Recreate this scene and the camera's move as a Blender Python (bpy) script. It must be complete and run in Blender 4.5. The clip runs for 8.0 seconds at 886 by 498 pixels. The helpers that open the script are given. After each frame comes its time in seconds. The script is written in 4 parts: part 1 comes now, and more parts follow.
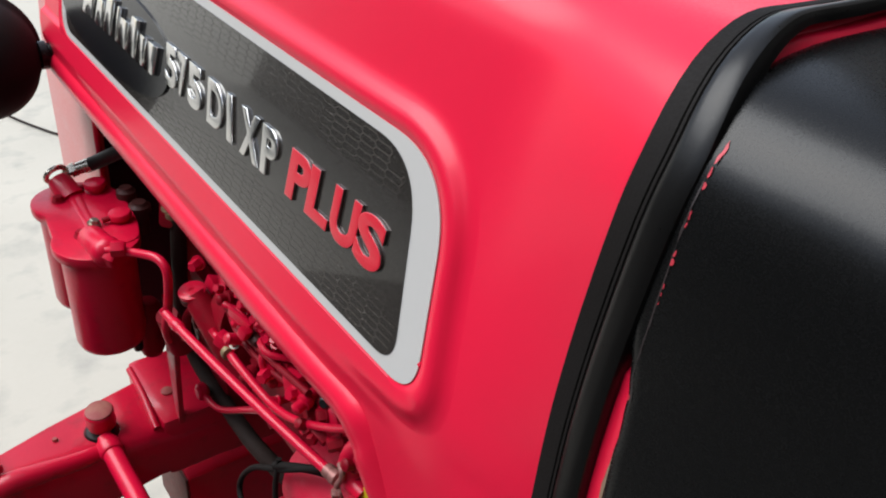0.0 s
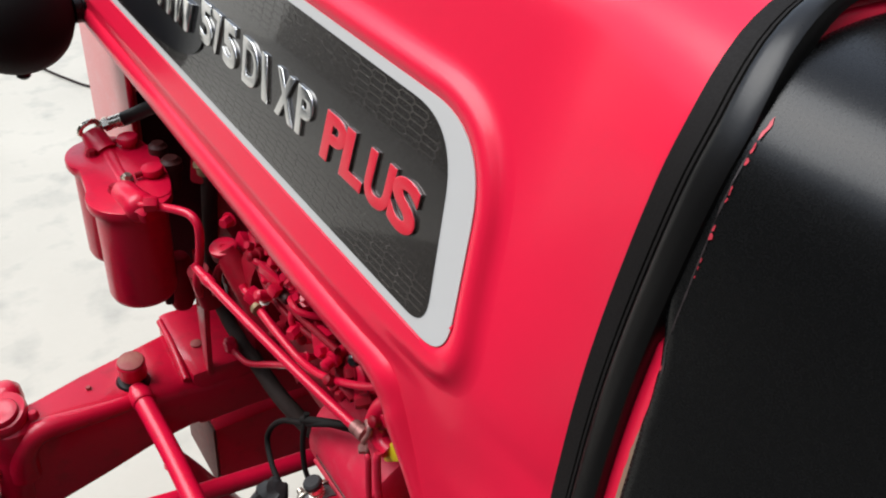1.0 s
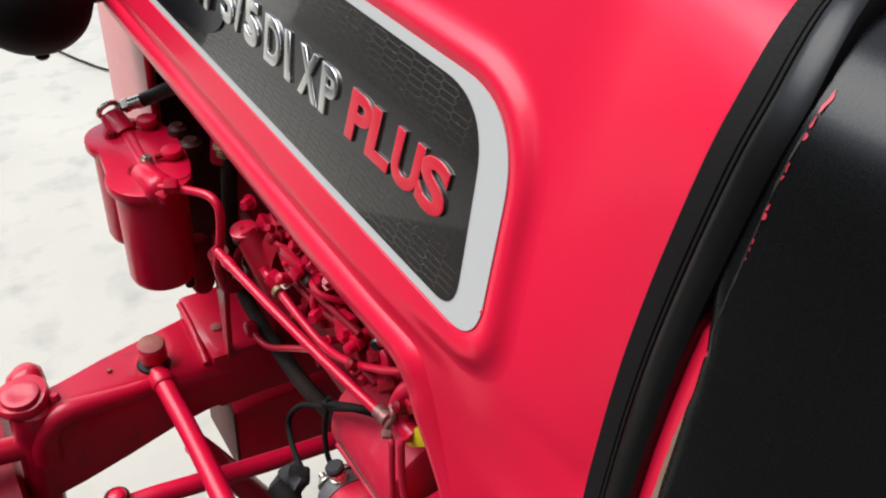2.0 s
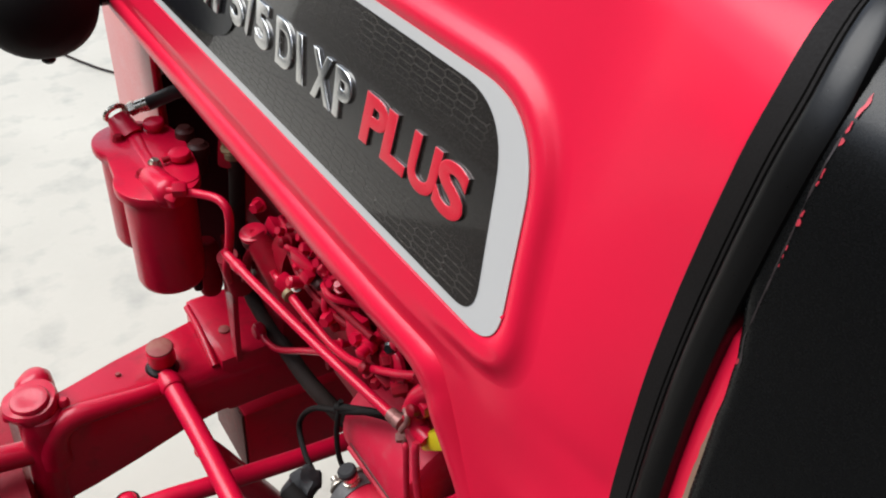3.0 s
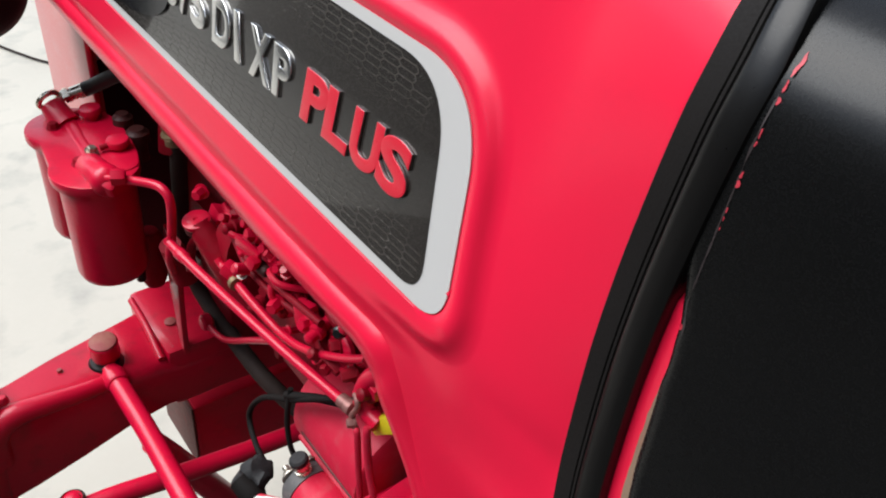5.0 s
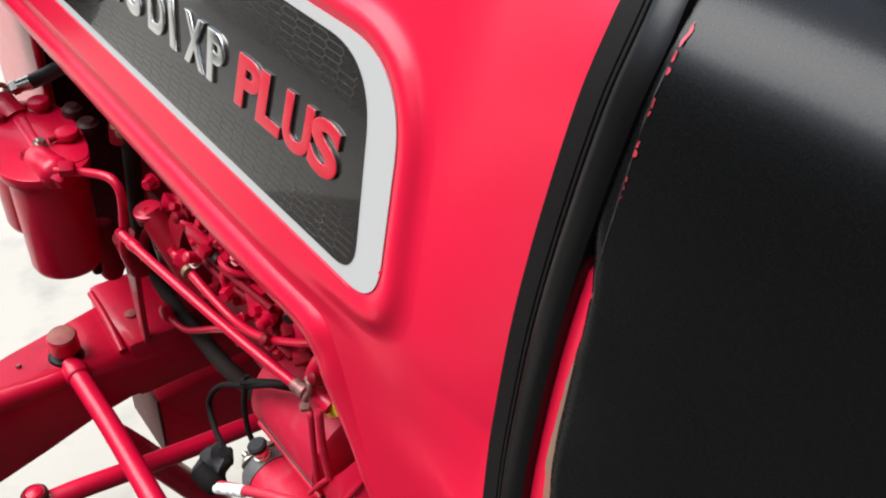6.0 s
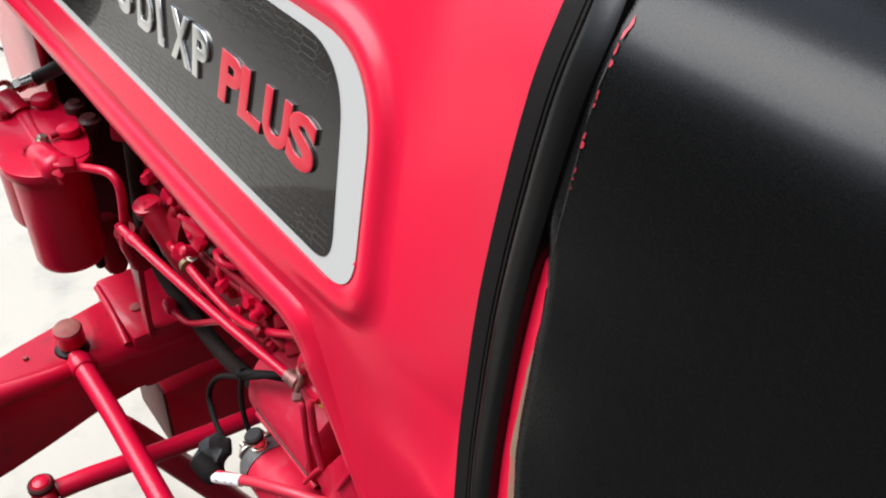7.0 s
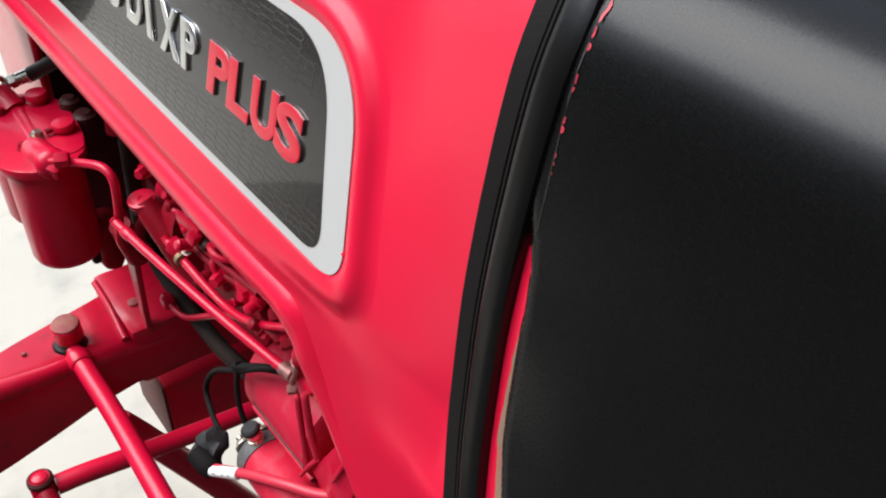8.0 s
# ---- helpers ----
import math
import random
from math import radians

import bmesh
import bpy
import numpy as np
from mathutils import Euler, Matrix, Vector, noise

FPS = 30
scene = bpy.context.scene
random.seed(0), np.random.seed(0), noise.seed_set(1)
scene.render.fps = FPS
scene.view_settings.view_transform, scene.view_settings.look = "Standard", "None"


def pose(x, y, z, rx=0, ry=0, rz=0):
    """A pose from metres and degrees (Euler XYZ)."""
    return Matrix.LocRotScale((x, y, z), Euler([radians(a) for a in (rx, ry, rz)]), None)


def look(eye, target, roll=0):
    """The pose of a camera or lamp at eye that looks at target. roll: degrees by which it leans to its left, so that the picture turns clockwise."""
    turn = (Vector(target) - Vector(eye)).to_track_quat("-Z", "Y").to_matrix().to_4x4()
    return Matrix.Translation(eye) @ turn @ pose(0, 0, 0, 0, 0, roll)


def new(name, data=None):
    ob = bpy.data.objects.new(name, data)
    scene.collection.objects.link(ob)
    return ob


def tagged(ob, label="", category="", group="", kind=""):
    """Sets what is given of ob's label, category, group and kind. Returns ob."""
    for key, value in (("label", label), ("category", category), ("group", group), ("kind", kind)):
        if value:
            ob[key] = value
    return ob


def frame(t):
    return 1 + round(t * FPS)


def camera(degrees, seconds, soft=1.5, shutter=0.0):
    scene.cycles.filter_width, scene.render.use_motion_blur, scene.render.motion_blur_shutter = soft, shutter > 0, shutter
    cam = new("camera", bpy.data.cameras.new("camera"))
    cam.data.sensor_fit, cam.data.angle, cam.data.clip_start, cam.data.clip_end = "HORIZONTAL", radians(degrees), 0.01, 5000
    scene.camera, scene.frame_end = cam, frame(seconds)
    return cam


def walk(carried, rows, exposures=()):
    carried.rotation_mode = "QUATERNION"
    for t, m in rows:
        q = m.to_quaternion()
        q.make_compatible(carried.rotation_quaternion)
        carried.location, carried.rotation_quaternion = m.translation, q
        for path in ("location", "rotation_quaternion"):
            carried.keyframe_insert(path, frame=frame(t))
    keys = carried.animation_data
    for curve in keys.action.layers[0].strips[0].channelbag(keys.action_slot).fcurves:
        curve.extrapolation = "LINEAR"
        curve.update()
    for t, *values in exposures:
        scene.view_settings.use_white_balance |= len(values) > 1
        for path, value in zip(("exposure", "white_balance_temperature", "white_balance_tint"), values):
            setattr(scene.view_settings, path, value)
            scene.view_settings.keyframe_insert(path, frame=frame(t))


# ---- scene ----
cam = camera(57.96, 8.0, 2.0)
PATH = [
    (0, 0.0000, -0.0000, 1.4800, 58.467, -4.531, -36.572),
    (0.5, -0.0016, 0.0016, 1.4785, 56.344, -5.219, -35.386),
    (1, -0.0066, 0.0029, 1.4849, 55.322, -4.788, -34.532),
    (1.5, -0.0114, 0.0173, 1.4808, 54.563, -4.660, -33.998),
    (2, -0.0071, 0.0153, 1.4756, 54.118, -4.227, -33.586),
    (2.2, -0.0108, 0.0164, 1.4760, 54.072, -4.062, -33.281),
    (3.3, -0.0126, 0.0266, 1.4758, 53.917, -3.693, -34.136),
    (3.5, -0.0114, 0.0266, 1.4738, 53.887, -3.604, -34.336),
    (4, -0.0081, 0.0235, 1.4722, 53.908, -3.497, -34.582),
    (4.5, -0.0120, 0.0216, 1.4709, 53.955, -4.067, -35.560),
    (5, -0.0071, 0.0231, 1.4661, 53.552, -4.785, -37.215),
    (5.2, 0.0021, 0.0222, 1.4637, 53.257, -4.624, -38.291),
    (6.3, 0.0103, -0.0035, 1.4685, 52.776, -4.435, -39.449),
    (6.5, 0.0129, -0.0049, 1.4680, 52.707, -4.327, -39.224),
    (7, 0.0225, -0.0174, 1.4724, 52.304, -3.504, -38.595),
    (7.5, 0.0281, -0.0435, 1.4701, 52.161, -3.078, -38.461),
    (8, 0.0283, -0.0232, 1.4699, 51.926, -2.981, -38.744),
]
EXPOSURES = [(0.0, 0.68), (1.0, 0.8), (2.0, 0.8), (3.5, 0.74), (4.5, 0.74), (5.2, 0.86), (6.5, 1.0), (8.0, 0.96)]
walk(cam, [(t, pose(*p)) for t, *p in PATH], EXPOSURES)

# ---- light: open shade under a bright hazy sky ----
world = bpy.data.worlds.new("sky")
scene.world = world
world.use_nodes = True
wn = world.node_tree
sky = wn.nodes.new("ShaderNodeTexSky")
sky.sky_type = "NISHITA"
sky.sun_disc = False
sky.sun_elevation, sky.sun_rotation = radians(55), radians(-47)
sky.air_density, sky.dust_density = 1.1, 1.5
haze = wn.nodes.new("ShaderNodeMix")
haze.data_type = "RGBA"
haze.inputs["Factor"].default_value = 0.42
haze.inputs["B"].default_value = (4.85, 5.0, 5.15, 1)
wn.links.new(sky.outputs[0], haze.inputs["A"])
wn.links.new(haze.outputs["Result"], wn.nodes["Background"].inputs[0])
wn.nodes["Background"].inputs[1].default_value = 0.15
sun = new("sun", bpy.data.lights.new("sun", "SUN"))
sun.data.energy, sun.data.angle, sun.data.color = 2.45, radians(52), (0.965, 0.985, 1.0)
sun.matrix_world = look((-4.2, 3.9, 8.2), (0, 0, 0))


# ---- materials ----
def mat(name, color, rough=0.5, metal=0.0, coat=0.0, vary=0.12, grain=200.0, bump=0.05, dirt=None, dirt_amount=0.0, blotch=9.0, coat_rough=0.06, spec=0.5, wave=0.0):
    """A painted, cast or moulded surface: two scales of tone, uneven gloss, fine relief and dirt in patches."""
    m = bpy.data.materials.new(name)
    m.use_nodes = True
    nt = m.node_tree
    b = nt.nodes["Principled BSDF"]
    co = nt.nodes.new("ShaderNodeTexCoord")
    big, fine = nt.nodes.new("ShaderNodeTexNoise"), nt.nodes.new("ShaderNodeTexNoise")
    for n, scale, detail in ((big, blotch, 5.0), (fine, grain, 3.0)):
        n.inputs["Scale"].default_value, n.inputs["Detail"].default_value = scale, detail
        nt.links.new(co.outputs["Object"], n.inputs["Vector"])
    mix = nt.nodes.new("ShaderNodeMix")
    mix.data_type = "RGBA"
    lo, hi = [c * (1 - vary) for c in color], [min(1.0, c * (1 + vary)) for c in color]
    mix.inputs["A"].default_value, mix.inputs["B"].default_value = (*lo, 1), (*hi, 1)
    nt.links.new(big.outputs["Fac"], mix.inputs["Factor"])
    out = mix.outputs["Result"]
    if dirt:
        ramp = nt.nodes.new("ShaderNodeValToRGB")
        ramp.color_ramp.elements[0].position, ramp.color_ramp.elements[1].position = 0.52, 0.75
        spots = nt.nodes.new("ShaderNodeTexNoise")
        spots.inputs["Scale"].default_value, spots.inputs["Detail"].default_value = blotch * 4, 6.0
        nt.links.new(co.outputs["Object"], spots.inputs["Vector"])
        nt.links.new(spots.outputs["Fac"], ramp.inputs["Fac"])
        k = nt.nodes.new("ShaderNodeMath")
        k.operation = "MULTIPLY"
        k.inputs[1].default_value = dirt_amount
        nt.links.new(ramp.outputs["Color"], k.inputs[0])
        over = nt.nodes.new("ShaderNodeMix")
        over.data_type = "RGBA"
        over.inputs["B"].default_value = (*dirt, 1)
        nt.links.new(k.outputs[0], over.inputs["Factor"])
        nt.links.new(out, over.inputs["A"])
        out = over.outputs["Result"]
    nt.links.new(out, b.inputs["Base Color"])
    r = nt.nodes.new("ShaderNodeMapRange")
    r.inputs["To Min"].default_value, r.inputs["To Max"].default_value = max(0.02, rough * 0.75), min(1.0, rough * 1.3)
    nt.links.new(fine.outputs["Fac"], r.inputs["Value"])
    nt.links.new(r.outputs["Result"], b.inputs["Roughness"])
    b.inputs["Metallic"].default_value = metal
    b.inputs["Coat Weight"].default_value = coat
    b.inputs["Coat Roughness"].default_value = coat_rough
    b.inputs["Specular IOR Level"].default_value = spec
    if bump:
        bp = nt.nodes.new("ShaderNodeBump")
        bp.inputs["Strength"].default_value, bp.inputs["Distance"].default_value = bump, 0.002
        nt.links.new(fine.outputs["Fac"], bp.inputs["Height"])
        nt.links.new(bp.outputs["Normal"], b.inputs["Normal"])
        if wave:  # slow unevenness of pressed sheet
            swell, wb = nt.nodes.new("ShaderNodeTexNoise"), nt.nodes.new("ShaderNodeBump")
            swell.inputs["Scale"].default_value, swell.inputs["Detail"].default_value = 7.0, 1.5
            nt.links.new(co.outputs["Object"], swell.inputs["Vector"])
            wb.inputs["Strength"].default_value, wb.inputs["Distance"].default_value = 1.0, wave
            nt.links.new(swell.outputs["Fac"], wb.inputs["Height"])
            nt.links.new(wb.outputs["Normal"], bp.inputs["Normal"])
            nt.links.new(bp.outputs["Normal"], b.inputs["Coat Normal"])
    return m


RED_HOOD = mat("red_gloss_paint", (0.70, 0.009, 0.043), 0.42, coat=0.42, vary=0.05, grain=700, bump=0.010, coat_rough=0.22, spec=0.1, wave=0.0007)
RED = mat("red_engine_paint", (0.58, 0.003, 0.034), 0.34, coat=0.3, coat_rough=0.12, spec=0.25, vary=0.16, grain=260, bump=0.10, dirt=(0.20, 0.012, 0.02), dirt_amount=0.3, blotch=14)
# grimy engine red, darkened further for the shade inside the engine bay
RED_DIRTY_SHADED = mat("red_grimy_shaded_paint", (0.24, 0.002, 0.012), 0.46, vary=0.3, grain=180, bump=0.2, spec=0.18, dirt=(0.06, 0.018, 0.014), dirt_amount=0.45, blotch=16)
# the engine red darkened for the shade at the axle, plus grime patches
RED_AXLE_SHADED = mat("red_axle_shaded", (0.47, 0.0025, 0.026), 0.36, coat=0.4, coat_rough=0.12, spec=0.22, vary=0.2, grain=220, bump=0.14, dirt=(0.13, 0.012, 0.014), dirt_amount=0.45, blotch=11)
RED_LETTER = mat("red_letter_enamel", (0.58, 0.012, 0.030), 0.3, coat=0.5, vary=0.08, grain=500, bump=0.04)
RED_CABLE = mat("red_cable_sheath", (0.55, 0.028, 0.055), 0.4, vary=0.1, bump=0.05)
BLACK_PAINT = mat("satin_black_paint", (0.0045, 0.0045, 0.0045), 0.26, vary=0.2, grain=900, bump=0.005, spec=0.27, wave=0.005)
RUBBER = mat("black_rubber", (0.0045, 0.0042, 0.004), 0.30, vary=0.25, grain=900, bump=0.02, spec=0.30, wave=0.003)
MATTE_RUBBER = mat("matte_black_rubber", (0.0085, 0.0072, 0.0066), 0.7, vary=0.3, grain=900, bump=0.08, spec=0.14)
# pale base holds the front cowl's bright reflection; the blotches are dust
RED_DUSTY_SHEEN = mat("dusty_red_sheen_paint", (0.64, 0.10, 0.11), 0.35, coat=0.6, vary=0.08, grain=300, bump=0.03, dirt=(0.55, 0.24, 0.23), dirt_amount=0.35, blotch=6, coat_rough=0.25)
RED_CHIP = mat("scuffed_red_primer", (0.52, 0.030, 0.050), 0.5, vary=0.25, grain=400, bump=0.1, dirt=(0.10, 0.03, 0.03), dirt_amount=0.5, blotch=90)
BLACK_GLOSS = mat("gloss_black_plastic", (0.008, 0.008, 0.009), 0.16, vary=0.2, bump=0.01)
INLAY = mat("dark_grey_print", (0.017, 0.0138, 0.0115), 0.25, coat=0.8, vary=0.15, grain=1500, bump=0.02, coat_rough=0.04)
HEX = mat("grey_print_line", (0.060, 0.053, 0.046), 0.25, coat=0.8, vary=0.1, bump=0.0, coat_rough=0.12)
SILVER = mat("silver_foil_border", (0.47, 0.46, 0.44), 0.38, vary=0.03, grain=1200, bump=0.01)
CHROME = mat("chrome", (0.78, 0.77, 0.75), 0.14, metal=1.0, vary=0.04, grain=600, bump=0.02)
DULL_CHROME = mat("dull_chrome", (0.30, 0.26, 0.255), 0.30, metal=1.0, vary=0.05, grain=600, bump=0.02)
STEEL = mat("worn_steel", (0.42, 0.38, 0.32), 0.4, metal=0.9, vary=0.2, dirt=(0.16, 0.09, 0.05), dirt_amount=0.6)
BRASS = mat("dull_brass", (0.27, 0.20, 0.11), 0.5, metal=0.6, vary=0.25, dirt=(0.1, 0.05, 0.03), dirt_amount=0.5)
HOSE = mat("dusty_black_hose", (0.034, 0.024, 0.021), 0.66, vary=0.3, grain=300, bump=0.15, spec=0.12, dirt=(0.060, 0.038, 0.032), dirt_amount=0.5)
RUST = mat("rusty_cap", (0.27, 0.048, 0.045), 0.6, metal=0.1, vary=0.3, bump=0.3, dirt=(0.30, 0.14, 0.09), dirt_amount=0.6)
TAN = mat("bare_filler_edge", (0.19, 0.125, 0.08), 0.7, vary=0.3, grain=300, bump=0.2, dirt=(0.5, 0.03, 0.04), dirt_amount=0.4)
YELLOW = mat("yellow_plastic", (0.62, 0.50, 0.015), 0.4, vary=0.15)
WHITE = mat("white_sleeve", (0.80, 0.79, 0.76), 0.5, vary=0.06)
PRINT = mat("grey_print", (0.25, 0.25, 0.25), 0.6)
GRIME = mat("brown_grime", (0.050, 0.012, 0.011), 0.5, vary=0.35, grain=240, bump=0.25, spec=0.3, dirt=(0.08, 0.03, 0.026), dirt_amount=0.4, blotch=30)
GREY_CAP = mat("dusty_grey_plastic", (0.085, 0.083, 0.082), 0.6, vary=0.25, grain=300, bump=0.12, dirt=(0.16, 0.14, 0.13), dirt_amount=0.5, blotch=40)
BRIGHT = mat("plated_steel", (0.66, 0.60, 0.50), 0.26, metal=1.0, vary=0.15, grain=400, bump=0.06, dirt=(0.22, 0.15, 0.09), dirt_amount=0.4, blotch=40)
GREY_BOOT = mat("dusty_grey_rubber", (0.020, 0.020, 0.021), 0.6, vary=0.3, grain=300, bump=0.2, spec=0.3, dirt=(0.05, 0.045, 0.042), dirt_amount=0.5, blotch=30)
DARK = mat("dark_core", (0.012, 0.008, 0.008), 0.7, vary=0.3)
CONCRETE = mat("pale_concrete", (0.455, 0.425, 0.36), 0.85, vary=0.16, grain=60, bump=0.12, dirt=(0.29, 0.28, 0.245), dirt_amount=0.75, blotch=1.9)


# ---- mesh helpers ----
def part(name, bm, material, parent=None, label=""):
    """Links bm as one mesh object under a thing or a part; edges sharper than 40 degrees stay crisp."""
    bmesh.ops.recalc_face_normals(bm, faces=bm.faces[:])
    for f in bm.faces:
        f.smooth = True
    for e in bm.edges:
        if len(e.link_faces) == 2 and e.calc_face_angle(0.0) > 0.7:
            e.smooth = False
    me = bpy.data.meshes.new(name)
    bm.to_mesh(me)
    bm.free()
    me.materials.append(material)
    ob = new(name, me)
    if parent:
        ob.parent = parent
    return tagged(ob, label)


def smooth_path(points, steps=8):
    """A Catmull-Rom line through the points."""
    p = [Vector(q) for q in points]
    p = [2 * p[0] - p[1], *p, 2 * p[-1] - p[-2]]
    out = []
    for a, b, c, d in zip(p, p[1:], p[2:], p[3:]):
        for i in range(steps):
            t = i / steps
            out.append(0.5 * ((2 * b) + (c - a) * t + (2 * a - 5 * b + 4 * c - d) * t * t + (3 * b - a - 3 * c + d) * t ** 3))
    return out + [p[-2]]


def tube(points, r, segs=14, steps=8, into=None):
    """A round bar or hose along the points, closed at both ends. r: one radius, or one for each end."""
    bm = into or bmesh.new()
    line = smooth_path(points, steps)
    r0, r1 = r if isinstance(r, tuple) else (r, r)
    side = None
    rings = []
    for i, p in enumerate(line):
        way = (line[min(i + 1, len(line) - 1)] - line[max(i - 1, 0)]).normalized()
        side = way.orthogonal() if side is None else side - way * side.dot(way)
        side.normalize()
        up = way.cross(side)
        rr = r0 + (r1 - r0) * i / (len(line) - 1)
        rings.append([bm.verts.new(p + rr * (math.cos(a) * side + math.sin(a) * up)) for a in (2 * math.pi * k / segs for k in range(segs))])
    for a, b in zip(rings, rings[1:]):
        for k in range(segs):
            bm.faces.new((a[k], a[(k + 1) % segs], b[(k + 1) % segs], b[k]))
    bm.faces.new(rings[0][::-1])
    bm.faces.new(rings[-1])
    return bm


def lathe(start, axis, profile, segs=32, into=None):
    """A turned body: (way along the axis, radius) pairs."""
    bm = into or bmesh.new()
    start, axis = Vector(start), Vector(axis).normalized()
    side = axis.orthogonal().normalized()
    up = axis.cross(side)
    rings = []
    for d, r in profile:
        rings.append([bm.verts.new(start + d * axis + max(r, 1e-5) * (math.cos(a) * side + math.sin(a) * up)) for a in (2 * math.pi * k / segs for k in range(segs))])
    for a, b in zip(rings, rings[1:]):
        for k in range(segs):
            bm.faces.new((a[k], a[(k + 1) % segs], b[(k + 1) % segs], b[k]))
    bm.faces.new(rings[0][::-1])
    bm.faces.new(rings[-1])
    return bm


def block(size, m, bevel=0.003, into=None, taper=1.0):
    """A box of that size at the pose m, with rounded edges. taper: the top's size over the bottom's."""
    bm = bmesh.new()
    bmesh.ops.create_cube(bm, size=1.0)
    for v in bm.verts:
        k = taper if v.co.z > 0 else 1.0
        v.co = Vector((v.co.x * size[0] * k, v.co.y * size[1] * k, v.co.z * size[2]))
    if bevel:
        bmesh.ops.bevel(bm, geom=bm.edges[:], offset=bevel, segments=2, profile=0.6, affect="EDGES")
    bm.transform(m)
    if into is None:
        return bm
    tmp = bpy.data.meshes.new("tmp")
    bm.to_mesh(tmp)
    bm.free()
    into.from_mesh(tmp)
    bpy.data.meshes.remove(tmp)
    return into


def hexbolt(p, axis, r, h, washer=True, into=None):
    """A hexagon head with a chamfer on a washer."""
    bm = lathe(p, axis, [(0, r), (h * 0.8, r), (h, r * 0.82)], 6, into)
    if washer:
        lathe(Vector(p) - Vector(axis).normalized() * 0.001, axis, [(0, r * 1.35), (0.0018, r * 1.35)], 16, bm)
    return bm


def solid(outline, m, depth, bevel=0.002):
    """A plate: an outline in the plane of the pose m, thickened along its z."""
    bm = bmesh.new()
    low = [bm.verts.new((x, y, 0)) for x, y in outline]
    f = bm.faces.new(low)
    top = bmesh.ops.extrude_face_region(bm, geom=[f])["geom"]
    bmesh.ops.translate(bm, verts=[v for v in top if isinstance(v, bmesh.types.BMVert)], vec=(0, 0, depth))
    bmesh.ops.recalc_face_normals(bm, faces=bm.faces[:])
    if bevel:
        rim = [e for e in bm.edges if e.calc_face_angle(0) > 1.2]
        bmesh.ops.bevel(bm, geom=rim, offset=bevel, segments=2, profile=0.6, affect="EDGES")
    bm.transform(m)
    return bm


def rounded(corners, radii, n=10):
    """An outline with rounded corners."""
    out = []
    for i, (c, r) in enumerate(zip(corners, radii)):
        a, b, c = Vector(corners[i - 1]), Vector(corners[(i + 1) % len(corners)]), Vector(c)
        u, v = (a - c).normalized(), (b - c).normalized()
        p, q = c + u * r, c + v * r
        for k in range(n + 1):
            t = k / n
            out.append(tuple((1 - t) ** 2 * p + 2 * t * (1 - t) * c + t * t * q))
    return out


# ---- the hood's side: s runs forward, h up the panel, k out of it ----
ORIGIN = Vector((0.2106, 0.0, 1.2194))
FORE, UPW, OUT = Vector((0, 0.99979, 0.0205)), Vector((0.2488, -0.0199, 0.9683)), Vector((-0.96855, -0.0051, 0.24876))
BEND, RADIUS, LEAN0, LEAN1 = 0.148, 0.056, radians(75.6), radians(3)


def on_hood(s, h, k=0.0):
    """A place on the hood: a leaning side that rounds over into the flat top."""
    if h <= BEND:
        return ORIGIN + s * FORE + h * UPW + k * OUT
    base = ORIGIN + s * FORE + BEND * UPW
    a = max(LEAN1, LEAN0 - (h - BEND) / RADIUS)
    x, z = RADIUS * (math.sin(LEAN0) - math.sin(a)), RADIUS * (math.cos(a) - math.cos(LEAN0))
    rest = max(0.0, (h - BEND) - RADIUS * (LEAN0 - LEAN1))
    x, z = x + rest * math.cos(LEAN1), z + rest * math.sin(LEAN1)
    return base + Vector((x, 0, z)) + k * Vector((-math.sin(a), 0, math.cos(a)))


def panel_k(h):
    """How far the sheet stands back from the letters' faces."""
    d = max(0.0, -0.045 - h)
    if d < 0.049:
        return -0.010 - 2.6 * d * d
    return -0.01624 - 0.255 * (d - 0.049)



def seal_front(h):
    """Where the rubber seal's front edge runs: nearly straight up."""
    k = (-0.40, -0.20, -0.12, -0.06, -0.03, 0.0, 0.03, 0.06, 0.09, 0.12, 0.15, 0.18, 0.21, 0.26, 0.5)
    v = (0.100, 0.1450, 0.1600, 0.1715, 0.1746, 0.1763, 0.1772, 0.1774, 0.1758, 0.1742, 0.1738, 0.1785, 0.1805, 0.1780, 0.170)
    return sum(float(np.interp(h + d, k, v)) for d in (-0.012, -0.006, 0.0, 0.006, 0.012)) / 5


def seal_rise(h):
    """How far the seal stands off the emblem's plane: the rear rim of the hood is more upright than its side."""
    k = (-0.40, -0.20, -0.10, -0.05, 0.0, 0.05, 0.10, 0.135, 0.16, 0.20, 0.24, 0.5)
    v = (-0.034, -0.028, -0.0165, -0.0105, -0.0015, 0.0062, 0.0155, 0.0185, 0.0122, 0.0015, -0.0015, -0.0015)
    return sum(float(np.interp(h + d, k, v)) for d in (-0.016, -0.008, 0.0, 0.008, 0.016)) / 5


def flare(s, h):
    """The hood's sheet swings from the emblem's plane to the seal's over its last hand's width."""
    w = max(0.0, (0.276 - s) / 0.100)
    w = min(1.0, 1.25 * (w * w / 0.8 if w < 0.4 else w - 0.2))
    below = max(0.0, min(1.0, (h + 0.13) / 0.06))
    return (seal_rise(h) + 0.0015) * w * (below if h < -0.05 else 1.0)


def frame_matrix(p, x, y, z):
    return Matrix(((x[0], y[0], z[0], p[0]), (x[1], y[1], z[1], p[1]), (x[2], y[2], z[2], p[2]), (0, 0, 0, 1)))


HOODM = frame_matrix(ORIGIN, -FORE, UPW, OUT)  # x runs backwards along the writing

tractor = tagged(new("tractor"), "red farm tractor with grey emblem strip, parked on pale concrete", "tractor")
tractor.location = (0, 0, 0)

